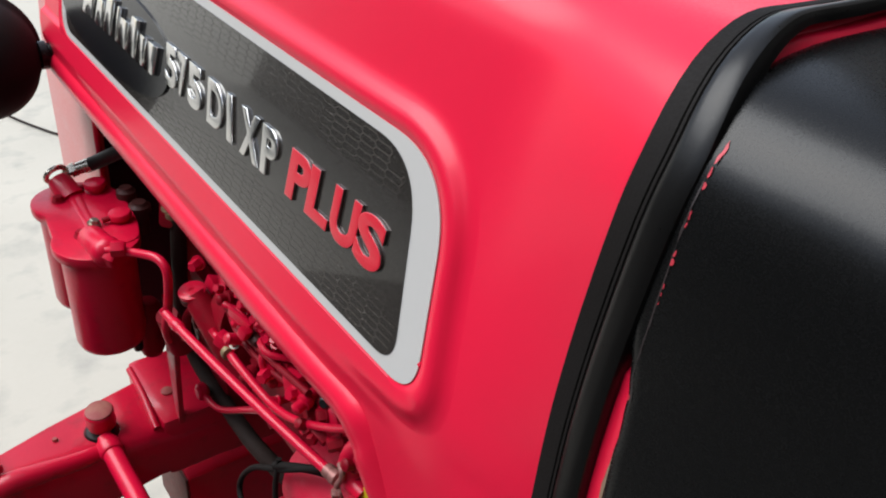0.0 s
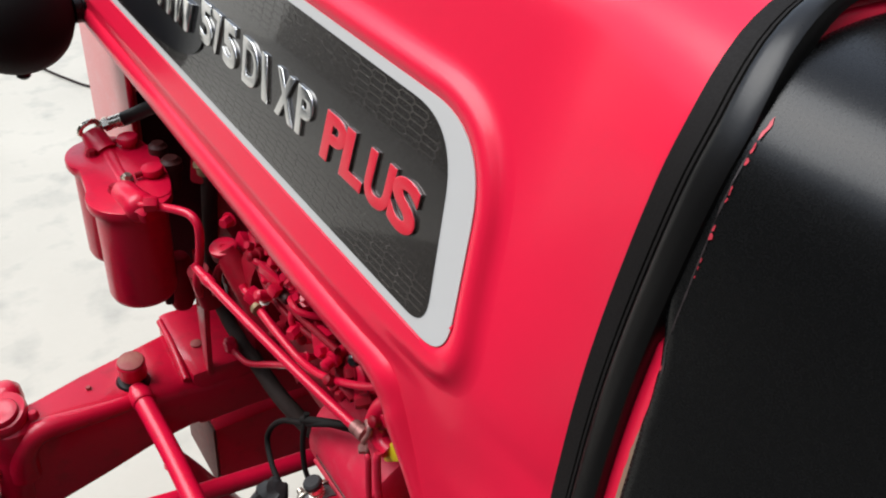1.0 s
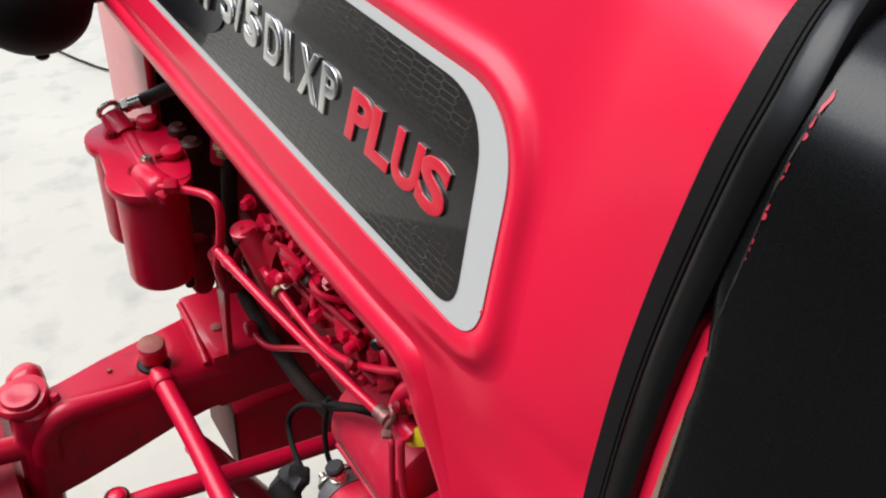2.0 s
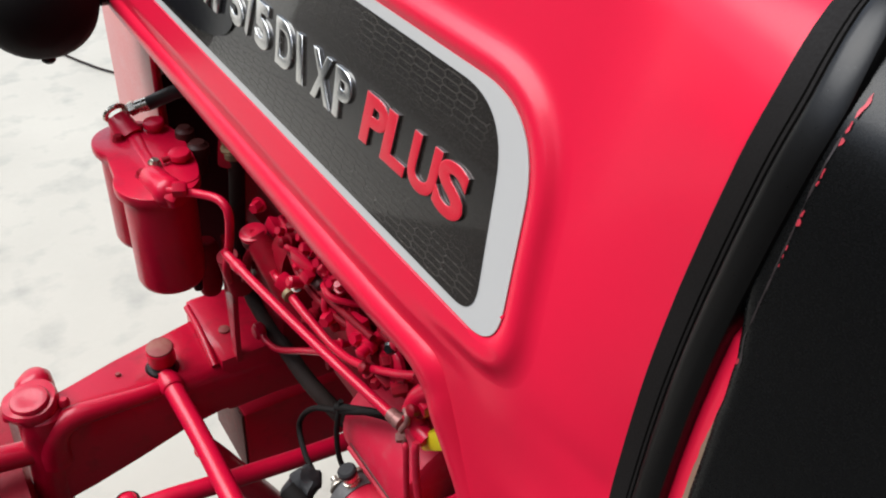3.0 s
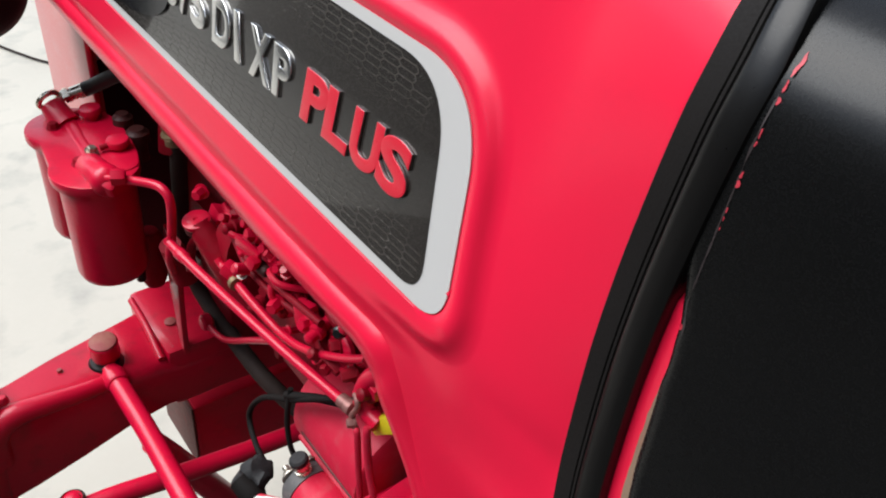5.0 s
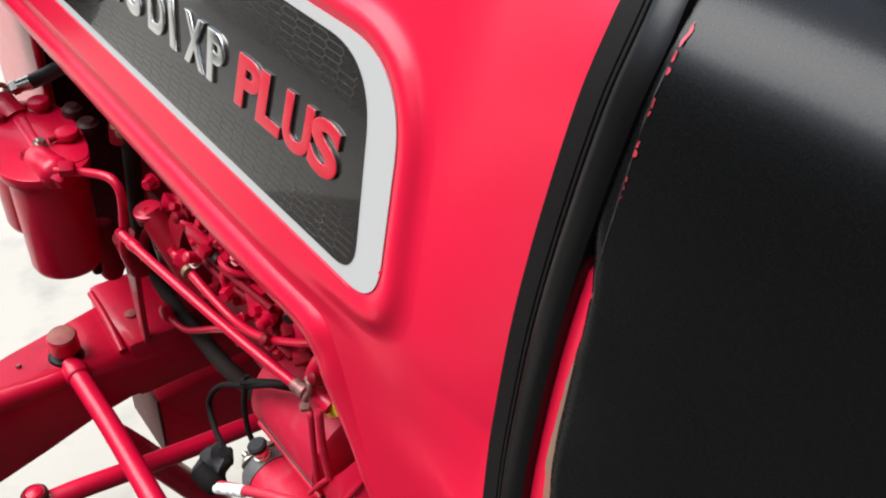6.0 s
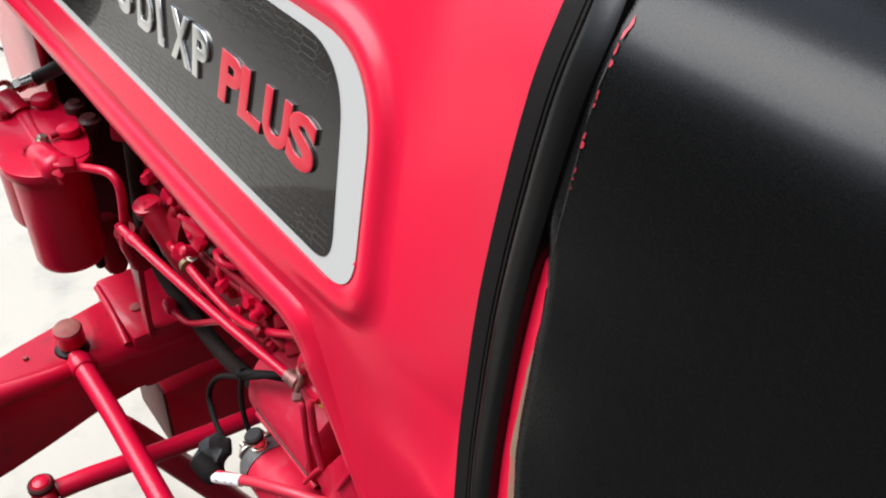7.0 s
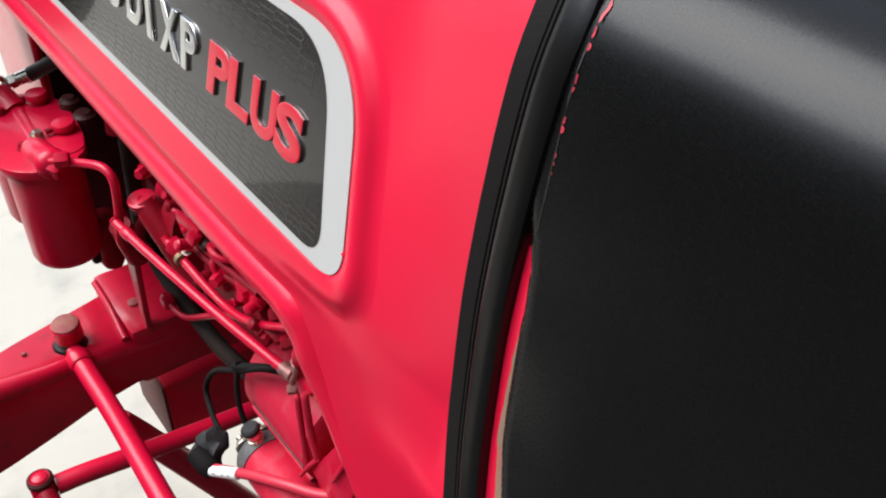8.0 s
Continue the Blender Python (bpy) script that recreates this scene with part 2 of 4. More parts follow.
# pad outlines: rear-lower, rear-upper, front-upper, front-lower
PAD = [(0.2615, -0.0475), (0.2880, 0.0812), (1.000, 0.0812), (0.945, -0.0475)]
PAD_R = [0.026, 0.050, 0.03, 0.03]


def grown(corners, d):
    """The outline pushed outwards by d."""
    n = len(corners)
    c = [Vector(p) for p in corners]
    out = []
    mid = sum(c, Vector((0, 0))) / n
    for i in range(n):
        e0, e1 = (c[i] - c[i - 1]).normalized(), (c[(i + 1) % n] - c[i]).normalized()
        n0, n1 = Vector((e0.y, -e0.x)), Vector((e1.y, -e1.x))
        if n0.dot(c[i] - mid) < 0:
            n0.negate()
        if n1.dot(c[i] - mid) < 0:
            n1.negate()
        b = (n0 + n1).normalized()
        out.append(tuple(c[i] + b * d / max(0.3, b.dot(n0))))
    return out


def loop(corners, radii, counts):
    """Samples a rounded outline so that side i and corner i get fixed numbers of points: corner 0, side 0-1, corner 1 ..."""
    out = []
    n = len(corners)
    for i in range(n):
        a, b, c = Vector(corners[i - 1]), Vector(corners[(i + 1) % n]), Vector(corners[i])
        p, q = c + (a - c).normalized() * radii[i], c + (b - c).normalized() * radii[i]
        for k in range(counts[0]):
            t = k / counts[0]
            out.append((1 - t) ** 2 * p + 2 * t * (1 - t) * c + t * t * q)
        nx = Vector(corners[(i + 1) % n])
        q2 = nx + (c - nx).normalized() * radii[(i + 1) % n]
        for k in range(counts[1]):
            out.append(q + (q2 - q) * k / counts[1])
    return out


def between(points, n):
    """n points spread evenly along a polyline, its end left out."""
    p = [Vector(q) for q in points]
    lens = [0.0]
    for a, b in zip(p, p[1:]):
        lens.append(lens[-1] + (b - a).length)
    return [Vector((float(np.interp(lens[-1] * i / n, lens, [q.x for q in p])), float(np.interp(lens[-1] * i / n, lens, [q.y for q in p])))) for i in range(n)]


def build_hood():
    NC, NS = 36, 60
    bm = bmesh.new()
    rings = []

    def step(a, b, v):
        u = max(0.0, min(1.0, (v - a) / (b - a)))
        return u * u * (3 - 2 * u)

    def shelf(s, h, v=1.0):
        """1 on the flat shelf that runs along the pad's bottom side, fading out before the pad's rear corner."""
        return step(0.228 + 0.034 * v, 0.296 + 0.044 * v, s) * step(-0.044, -0.050, h)

    def sag(s, h):
        """How far the sheet leans inwards below the pad, less so under its long side."""
        return (panel_k(h) + 0.010) * (1 - 0.8 * step(0.275, 0.375, s))

    # flat under the emblem, then a raised lip with rounded shoulders, then the panel
    for d, k in ((-0.010, -0.0062), (0.0005, -0.0062), (0.0018, -0.0052), (0.0042, -0.0042), (0.0072, -0.0036), (0.0102, -0.0039), (0.0128, -0.0052), (0.0150, -0.0070), (0.0174, -0.0085), (0.0203, -0.0095), (0.0240, -0.0100)):
        pts = loop(grown(PAD, d), [r + max(d, -0.01) * 0.8 for r in PAD_R], (NC, NS))
        flat = max(-0.0062, min(-0.0052, k)) if d < 0.002 else -0.0054
        rings.append([(p.x, p.y, k + (flat - k) * shelf(p.x, p.y, step(0.007, 0.024, d)) + (sag(p.x, p.y) + flare(p.x, p.y)) * step(0.007, 0.024, d)) for p in pts])
    inner = [Vector(p[:2]) for p in rings[-1]]
    # outer edge of the sheet, matched to the pad's corners and sides
    crease = [(0.325, -0.088), (0.312, -0.0895), (0.303, -0.095), (0.2955, -0.1055), (0.2895, -0.1155), (0.2765, -0.1405), (0.264, -0.1645), (0.250, -0.188), (0.238, -0.210), (0.19, -0.283), (0.165, -0.315)]
    lip = [(0.356, -0.1415), (0.347, -0.144), (0.340, -0.147), (0.3325, -0.152), (0.3215, -0.1645), (0.3055, -0.177), (0.289, -0.1895), (0.2735, -0.2045), (0.258, -0.2165), (0.205, -0.29), (0.175, -0.32)]

    def knots(line):
        pts = smooth_path([(x, y, 0) for x, y in line], 6)
        t = np.linspace(0, len(pts) - 1, NC + 1)[:-1]
        return [Vector((float(np.interp(i, range(len(pts)), [q.x for q in pts])), float(np.interp(i, range(len(pts)), [q.y for q in pts])))) for i in t]

    rear = [(seal_front(h) - 0.014, h) for h in (-0.30, -0.20, -0.10, 0.0, 0.1, 0.16)]
    rear_top = [(seal_front(h) - 0.014, h) for h in (0.16, 0.2, 0.26, 0.34, 0.44)]
    outer = knots(crease) + between(rear, NS) + between(rear_top, NC) + between([(0.169, 0.44), (1.05, 0.44)], NS)
    outer += between([(1.05, 0.44), (1.06, 0.1)], NC) + between([(1.06, 0.1), (1.03, -0.06)], NS) + between([(1.03, -0.06), (1.0, -0.088)], NC)
    front = between([(1.0, -0.088), (0.325, -0.088)], NS)
    outer += front
    rim = knots(lip) + [None] * (len(outer) - NC - NS) + between([(1.0, -0.143), (0.45, -0.143), (0.405, -0.1415), (0.375, -0.1412), (0.356, -0.1415)], NS)
    M = 34
    for j in range(1, M + 1):
        t = 0.3 * j / M + 0.7 * step(0.0, 1.0, j / M)
        row = []
        for a, b in zip(inner, outer):
            p = a.lerp(b, t)
            k = -0.010 + sag(p.x, p.y)
            k += 0.0046 * shelf(p.x, p.y) * step(-0.088, -0.0715, p.y) + flare(p.x, p.y)
            row.append((p.x, p.y, k))
        rings.append(row)
    # the free edge rolls over into a rim and returns inwards
    mid = [Vector((p[0], p[1])) for p in rings[-1]]
    edge = len(rings) - 1
    for f, bulge, d, dk in ((0.02, 0.0007, 0.0020, 0.0004), (0.08, 0.0026, 0.0045, -0.0007), (0.2, 0.0045, 0.0056, -0.0017), (0.35, 0.0042, 0.0065, -0.0030), (0.5, 0.0034, 0.0070, -0.004), (0.65, 0.0020, 0.0074, -0.0048), (0.8, 0.0007, 0.0077, -0.0060), (0.92, 0.0, 0.0080, -0.0075), (1.0, -0.0015, 0.0081, -0.010), (0.97, -0.014, 0.0075, -0.018)):
        row = []
        for i, (p, q, a) in enumerate(zip(mid, outer, inner)):
            k0 = rings[edge][i][2]
            if rim[i]:
                e = p.lerp(rim[i], f)
                row.append((e.x, e.y, k0 + (min(-0.050, panel_k(rim[i].y) - 0.004) - k0) * f ** 2.1 + bulge * ((rim[i] - p).length / 0.054) ** 2))
                continue
            way = (mid[(i + 1) % len(mid)] - mid[i - 1])
            way = Vector((way.y, -way.x)).normalized()
            if way.dot(q - a) < 0:
                way.negate()
            row.append((p.x + way.x * d, p.y + way.y * d, k0 + dk))
        rings.append(row)
    made = [[bm.verts.new(on_hood(*p)) for p in row] for row in rings]
    n = len(made[0])
    for a, b in zip(made, made[1:]):
        for i in range(n):
            bm.faces.new((a[i], a[(i + 1) % n], b[(i + 1) % n], b[i]))
    bm.faces.new(made[0])
    # the far half of the top, down the other side, and the closed nose
    far = [on_hood(s, 0.44, -0.010) for s in (0.169, 1.05)]
    v = [bm.verts.new(p) for p in far]
    low = [bm.verts.new((0.70, p.y, 1.37)) for p in far]
    base = [bm.verts.new((0.74, p.y, 1.05)) for p in far]
    bm.faces.new((v[0], v[1], low[1], low[0]))
    bm.faces.new((low[0], low[1], base[1], base[0]))
    return part("hood", bm, RED_HOOD, tractor, "glossy red sheet-metal hood with raised emblem pad")


hood = build_hood()


# ---- emblem strip ----
def sheet(outline, k0, k1, name, material, parent, label=""):
    """A thin plate on the hood's pad, its rim slightly rounded."""
    bm = solid([(-s, h) for s, h in outline], HOODM @ Matrix.Translation((0, 0, k0)), k1 - k0, 0.0)
    return part(name, bm, material, parent, label)


INNER = [(0.2845, -0.0410), (0.3130, 0.0742), (0.985, 0.0742), (0.930, -0.0410)]
emblem = sheet(rounded(PAD, PAD_R, 12), -0.0070, -0.0052, "emblem_border", SILVER, tractor, "long silver-grey border of the emblem strip")
inlay = sheet(rounded(INNER, [0.020, 0.040, 0.02, 0.02], 12), -0.0060, -0.0048, "emblem_inlay", INLAY, emblem, "dark grey inlay with a printed honeycomb")


def honeycomb():
    """Printed stretched hexagons; the lines thin out towards the writing."""
    bm = bmesh.new()
    PITCH, SLANT, Hh = 0.0154, 0.0013, 0.0046
    z = -0.0046

    def inside(s, h):
        lo, hi = -0.0395, 0.0728
        rear = 0.2855 + (h - lo) / (hi - lo) * 0.0275 + 0.002
        if h < lo + 0.012:
            rear += 0.012 * ((lo + 0.012 - h) / 0.012) ** 2
        if h > hi - 0.030:
            rear += 0.026 * ((h - hi + 0.030) / 0.030) ** 2.2
        return lo < h < hi and s > rear

    def line(a, b, w):
        a, b = Vector(a), Vector(b)
        e = (b - a).normalized()
        n = Vector((-e.y, e.x)) * w / 2
        bm.faces.new([bm.verts.new((-p.x, p.y, z)) for p in (a + n, b + n, b - n, a - n)])

    for c in range(46):
        for r in range(28):
            s, h = 0.268 + c * PITCH, -0.045 + (r + (0.5 if c % 2 else 0.0)) * Hh
            edge = max(abs(h - 0.016) - 0.018, 0.0) / 0.040
            w = 0.00080 * min(1.0, edge * 1.3) * max(0.25, 1.15 - (s - 0.28) * 1.2)
            if w < 0.00016:
                continue
            flat, tip = PITCH * 0.5 - SLANT, PITCH * 0.5 + SLANT
            p = [(s - tip, h), (s - flat, h + Hh / 2), (s + flat, h + Hh / 2), (s + tip, h)]
            for a, b in zip(p, p[1:]):
                if inside(*a) and inside(*b):
                    line(a, b, w)
    bm.transform(HOODM)
    ob = part("honeycomb_print", bm, HEX, emblem, "fine grey honeycomb lines")
    return tagged(ob, kind="stuff")


honeycomb()
badge_shape = [(0.80 + 0.158 * math.copysign(abs(math.cos(a)) ** 0.8, math.cos(a)), 0.004 + 0.040 * math.copysign(abs(math.sin(a)) ** 0.8, math.sin(a))) for a in (2 * math.pi * i / 48 for i in range(48))]
badge = sheet(badge_shape, -0.0052, -0.0030, "badge", BLACK_GLOSS, emblem, "glossy black oval badge")


def letter(char, s0, s1, material, parent, h0=-0.0022, h1=0.0302, lean=0.0025):
    """One raised letter between s0 (its start) and s1, its face proud of the strip. lean: how far its top runs forward."""
    cu = bpy.data.curves.new("letter", "FONT")
    cu.body, cu.size = char, 1.0
    cu.offset, cu.extrude, cu.bevel_depth, cu.bevel_resolution = 0.022, 0.05, 0.022, 2
    cu.resolution_u = 6
    tmp = bpy.data.objects.new("letter", cu)
    scene.collection.objects.link(tmp)
    me = bpy.data.meshes.new_from_object(tmp.evaluated_get(bpy.context.evaluated_depsgraph_get()))
    bpy.data.objects.remove(tmp)
    bm = bmesh.new()
    bm.from_mesh(me)
    bmesh.ops.remove_doubles(bm, verts=bm.verts[:], dist=1e-5)
    xs, ys, zs = ([v.co[i] for v in bm.verts] for i in range(3))
    for v in bm.verts:
        fx = (v.co.x - min(xs)) / (max(xs) - min(xs))
        fy = (v.co.y - min(ys)) / (max(ys) - min(ys))
        fz = (v.co.z - min(zs)) / (max(zs) - min(zs))
        v.co = (-(s0 + (s1 - s0) * fx + lean * fy), h0 + (h1 - h0) * fy, -0.0049 + 0.0023 * fz)
    bm.transform(HOODM)
    ob = part("letter", bm, material, parent)
    if material is RED_LETTER:  # bright metal flanks round the enamel faces
        ob.data.materials.append(DULL_CHROME)
        for p in ob.data.polygons:
            p.material_index = 1 if abs(p.normal.dot(OUT)) < 0.3 else 0
    return ob


for ch, a, b, lean in (("5", 0.6480, 0.6222, 0.0125), ("7", 0.6207, 0.6010, 0.0125), ("5", 0.5990, 0.5715, 0.012), ("D", 0.5603, 0.5318, 0.011), ("I", 0.5235, 0.5143, 0.0135), ("X", 0.5016, 0.4720, 0.0095), ("P", 0.4686, 0.4455, 0.0082)):
    letter(ch, a, b, CHROME, emblem, lean=lean)
for ch, a, b in (("P", 0.4312, 0.4025), ("L", 0.4043, 0.3764), ("U", 0.3748, 0.3447), ("S", 0.3461, 0.3169)):
    letter(ch, a, b, RED_LETTER, emblem)
# the maker's word on the badge: plain chrome bars of its size
for i, (s, w, top) in enumerate(((0.668, 0.020, 0.021), (0.693, 0.014, 0.021), (0.714, 0.018, 0.030), (0.738, 0.020, 0.021), (0.762, 0.007, 0.028), (0.780, 0.020, 0.030), (0.806, 0.020, 0.021), (0.836, 0.030, 0.021))):
    bm = block((w, top + 0.004, 0.0045), HOODM @ Matrix.Translation((-s - w / 2, 0.5 * (top - 0.004), -0.0012)), 0.0014)
    part("badge_bar", bm, CHROME, emblem)


# ---- rubber seal along the hood's rear edge ----
def build_seal():
    bm = bmesh.new()
    # across: a flat flap, two stitched grooves, a broad and slightly domed band
    cross = [(0.0, -0.012), (0.0002, -0.0050), (0.0012, -0.0036), (0.0100, -0.0028), (0.0108, -0.0028), (0.0113, -0.0037), (0.0118, -0.0028), (0.0131, -0.0027), (0.0136, -0.0036), (0.0141, -0.0027), (0.0152, -0.0020), (0.0175, -0.0017), (0.0215, -0.0015), (0.0250, -0.0017), (0.0272, -0.0026), (0.0282, -0.0050), (0.0285, -0.0090), (0.0287, -0.0150)]
    rows = []
    hs = [-0.38 + 0.008 * i for i in range(108)]
    for h in hs:
        wave = 0.00012 * math.sin(h * 61)
        wide = float(np.interp(h, (0.15, 0.19, 0.23), (1.0, 0.80, 0.62)))
        thin = float(np.interp(h, (0.16, 0.22), (1.0, 0.4)))  # the bead flattens over the top
        rows.append([bm.verts.new(on_hood(seal_front(h) - x * wide + wave, h, (k if x < 0.02 else k * thin) + 0.002 + seal_rise(h) + wave)) for x, k in cross])
    for a, b in zip(rows, rows[1:]):
        for i in range(len(cross) - 1):
            bm.faces.new((a[i], a[i + 1], b[i + 1], b[i]))
    ob = part("rubber_seal", bm, RUBBER, tractor, "black rubber seal with two stitched lines and a rounded bead")
    ob.data.materials.append(MATTE_RUBBER)  # the flap in front of the lines is dull
    for i, p in enumerate(ob.data.polygons):
        p.material_index = 1 if i % (len(cross) - 1) < 9 else 0
    return ob


build_seal()


# ---- dash cowl behind the seal ----
def dash_profile(u):
    """x and z across the cowl: up the side, round the shoulder, over the top."""
    us = (0.0, 0.30, 0.38, 0.50, 0.58, 0.64, 0.68, 0.72, 0.77, 0.83, 1.0)
    return float(np.interp(u, us, (0.100, 0.200, 0.2090, 0.2185, 0.2235, 0.2275, 0.2335, 0.2445, 0.2620, 0.290, 0.62))), float(np.interp(u, us, (0.80, 1.16, 1.20, 1.275, 1.328, 1.352, 1.368, 1.381, 1.391, 1.397, 1.405)))


def dash_edge(z, x):
    """How far forward the cowl reaches."""
    y = float(np.interp(z, (0.8, 1.05, 1.10, 1.157, 1.18, 1.20, 1.22, 1.25, 1.26, 1.27, 1.28, 1.29, 1.30, 1.31, 1.36, 1.42), (-0.015, 0.080, 0.100, 0.1225, 0.1315, 0.1353, 0.1376, 0.1394, 0.1402, 0.1416, 0.1445, 0.1474, 0.1500, 0.1520, 0.1512, 0.1505)))
    return y + (0.010 * min(1.0, max(0.0, (x - 0.235) / 0.08)))


def build_dash(name, material, label):
    bm = bmesh.new()
    rows = []
    n = 90
    smooth = [dash_profile(i / n) for i in range(n + 1)]
    for _ in range(3):
        smooth = [smooth[0]] + [((a[0] + 2 * b[0] + c[0]) / 4, (a[1] + 2 * b[1] + c[1]) / 4) for a, b, c in zip(smooth, smooth[1:], smooth[2:])] + [smooth[-1]]
    for i, (x, z) in enumerate(smooth):
        a, b = smooth[max(i - 1, 0)], smooth[min(i + 1, n)]
        t = Vector((b[0] - a[0], 0, b[1] - a[1])).normalized()
        out = Vector((-t.z, 0, t.x))
        e = dash_edge(z, x)
        wob = 0.0006 * noise.noise(Vector((0, 0, z * 90))) + 0.0004 * noise.noise(Vector((3, 0, z * 300)))
        row = []
        for dy, dn in ((-0.0004, -0.0065), (0.0006, -0.0036), (0.0004, -0.0020), (-0.0010, -0.0008), (-0.0034, -0.0001), (-0.0065, 0.0), (-0.05, 0.0), (-0.12, 0.0), (-0.22, 0.0), (-0.4, 0.0), (-0.8, 0.0)):
            p = Vector((x, e + dy + (wob if dy > -0.01 else 0), z)) + out * dn
            row.append(bm.verts.new(p))
        rows.append(row)
    for a, b in zip(rows, rows[1:]):
        for i in range(len(a) - 1):
            bm.faces.new((a[i], a[i + 1], b[i + 1], b[i]))
    return part(name, bm, material, tractor, label)


dash = build_dash("dash_cowl", BLACK_PAINT, "satin black cowl with chipped front edge")


def build_flange():
    """The red body sheet that carries the seal and runs in under the black cowl."""
    bm = bmesh.new()
    rows = []
    for i in range(45):
        h = -0.38 + 0.012 * i
        x_cowl = float(np.interp(1.2194 + 0.9683 * h, (0.80, 1.16, 1.20, 1.275), (0.100, 0.200, 0.2090, 0.2185))) + 0.0025
        k = (0.2106 + 0.2488 * h - x_cowl) / 0.96855
        near = seal_rise(h) - 0.0065
        k = min(k, near + 0.004)
        k -= 0.011 * max(0.0, min(1.0, (h - 0.050) / 0.014))
        near = min(near, k + 0.001)
        rows.append([bm.verts.new(on_hood(seal_front(h) - x, h, kk)) for x, kk in ((0.014, near - 0.006), (0.022, near - 0.002), (0.027, near), (0.040, k), (0.06, k), (0.12, k - 0.004))])
    for a, b in zip(rows, rows[1:]):
        for k in range(5):
            bm.faces.new((a[k], a[k + 1], b[k + 1], b[k]))
    return part("cowl_flange", bm, RED_HOOD, tractor, "red body sheet under the black cowl")


build_flange()


def build_flange_top():
    """The same red sheet where it runs across the top, in front of the black cowl."""
    bm = bmesh.new()
    rows = []
    for i in range(40):
        u = 0.757 + 0.243 * i / 39
        x, z = dash_profile(u)
        e = dash_edge(z, x)
        up, grow = min(1.0, i / 14), min(1.0, (i + 0.3) / 13) ** 0.8
        ring = ((-0.004, -0.0022), (0.000, -0.001), (0.002, 0.0035 * up), (0.005, 0.0062 * up), (0.010, 0.0076 * up), (0.016, 0.0070 * up), (0.019, 0.0), (0.022, -0.012))
        rows.append([bm.verts.new((x, e + dy * grow, z + dz)) for dy, dz in ring])
    for a, b in zip(rows, rows[1:]):
        for k in range(7):
            bm.faces.new((a[k], a[k + 1], b[k + 1], b[k]))
    return part("cowl_flange_top", bm, RED_HOOD, tractor, "red body sheet showing before the black cowl top")


build_flange_top()


def build_bare_edge():
    """The cowl's raw edge, bare filler where the paint has gone."""
    bm = bmesh.new()
    rows = []
    for i in range(70):
        z = 1.0 + 0.255 * i / 69
        x = float(np.interp(z, (0.80, 1.16, 1.20, 1.275), (0.100, 0.200, 0.2090, 0.2185)))
        w = 0.0066 * max(0.0, min(1.0, (1.245 - z) / 0.13)) + 0.0004 + 0.0006 * noise.noise(Vector((1, 2, z * 160)))
        y = dash_edge(z, x)
        rows.append([bm.verts.new((x + 0.0010, y - 0.0012, z)), bm.verts.new((x + 0.0022, y + max(0.0003, w), z)), bm.verts.new((x + 0.0046, y + max(0.0002, w) + 0.0002, z))])
    for a, b in zip(rows, rows[1:]):
        for k in range(2):
            bm.faces.new((a[k], a[k + 1], b[k + 1], b[k]))
    return part("bare_edge", bm, TAN, dash, "bare tan edge with worn paint")


build_bare_edge()


def chip(z, length, width, seed):
    """A ragged red chip in the black paint, lying on the cowl's front corner."""
    rnd = random.Random(seed)
    bm = bmesh.new()
    rows = []
    n = 18
    for i in range(n + 1):
        zz = z + length * (i / n - 0.5)
        u = float(np.interp(zz, (1.275, 1.328, 1.352, 1.368, 1.381), (0.50, 0.58, 0.64, 0.68, 0.72)))
        x, _ = dash_profile(u)
        e = dash_edge(zz, x)
        end = min(1.0, 4.0 * min(i, n - i) / n + 0.15)
        lo = width * end * (0.75 + 0.7 * noise.noise(Vector((seed, 3, zz * 420))) + rnd.uniform(-0.08, 0.08))
        hi = width * end * (0.55 + 0.6 * noise.noise(Vector((seed, 9, zz * 420))))
        c = 0.1408 + width * 0.7 * noise.noise(Vector((seed, 0, zz * 260)))
        rows.append([bm.verts.new((x - 0.0003, c - lo, zz)), bm.verts.new((x - 0.00035, c, zz)), bm.verts.new((x - 0.0003, min(c + hi, e - 0.004), zz))])
    for a, b in zip(rows, rows[1:]):
        for k in range(2):
            bm.faces.new((a[k], a[k + 1], b[k + 1], b[k]))
    return part("paint_chip", bm, RED_CHIP, dash, "ragged red chip in the black paint")


for i, (z, ln, w) in enumerate(((1.3715, 0.0075, 0.0009), (1.3648, 0.0042, 0.0007), (1.3600, 0.0028, 0.0008), (1.3490, 0.0040, 0.0005), (1.3452, 0.0022, 0.0005), (1.3338, 0.0028, 0.0007), (1.3303, 0.0030, 0.0011), (1.3200, 0.0024, 0.0004), (1.3165, 0.0018, 0.0003), (1.3125, 0.0016, 0.00025), (1.2675, 0.0030, 0.0009))):
    chip(z, ln, w, i)


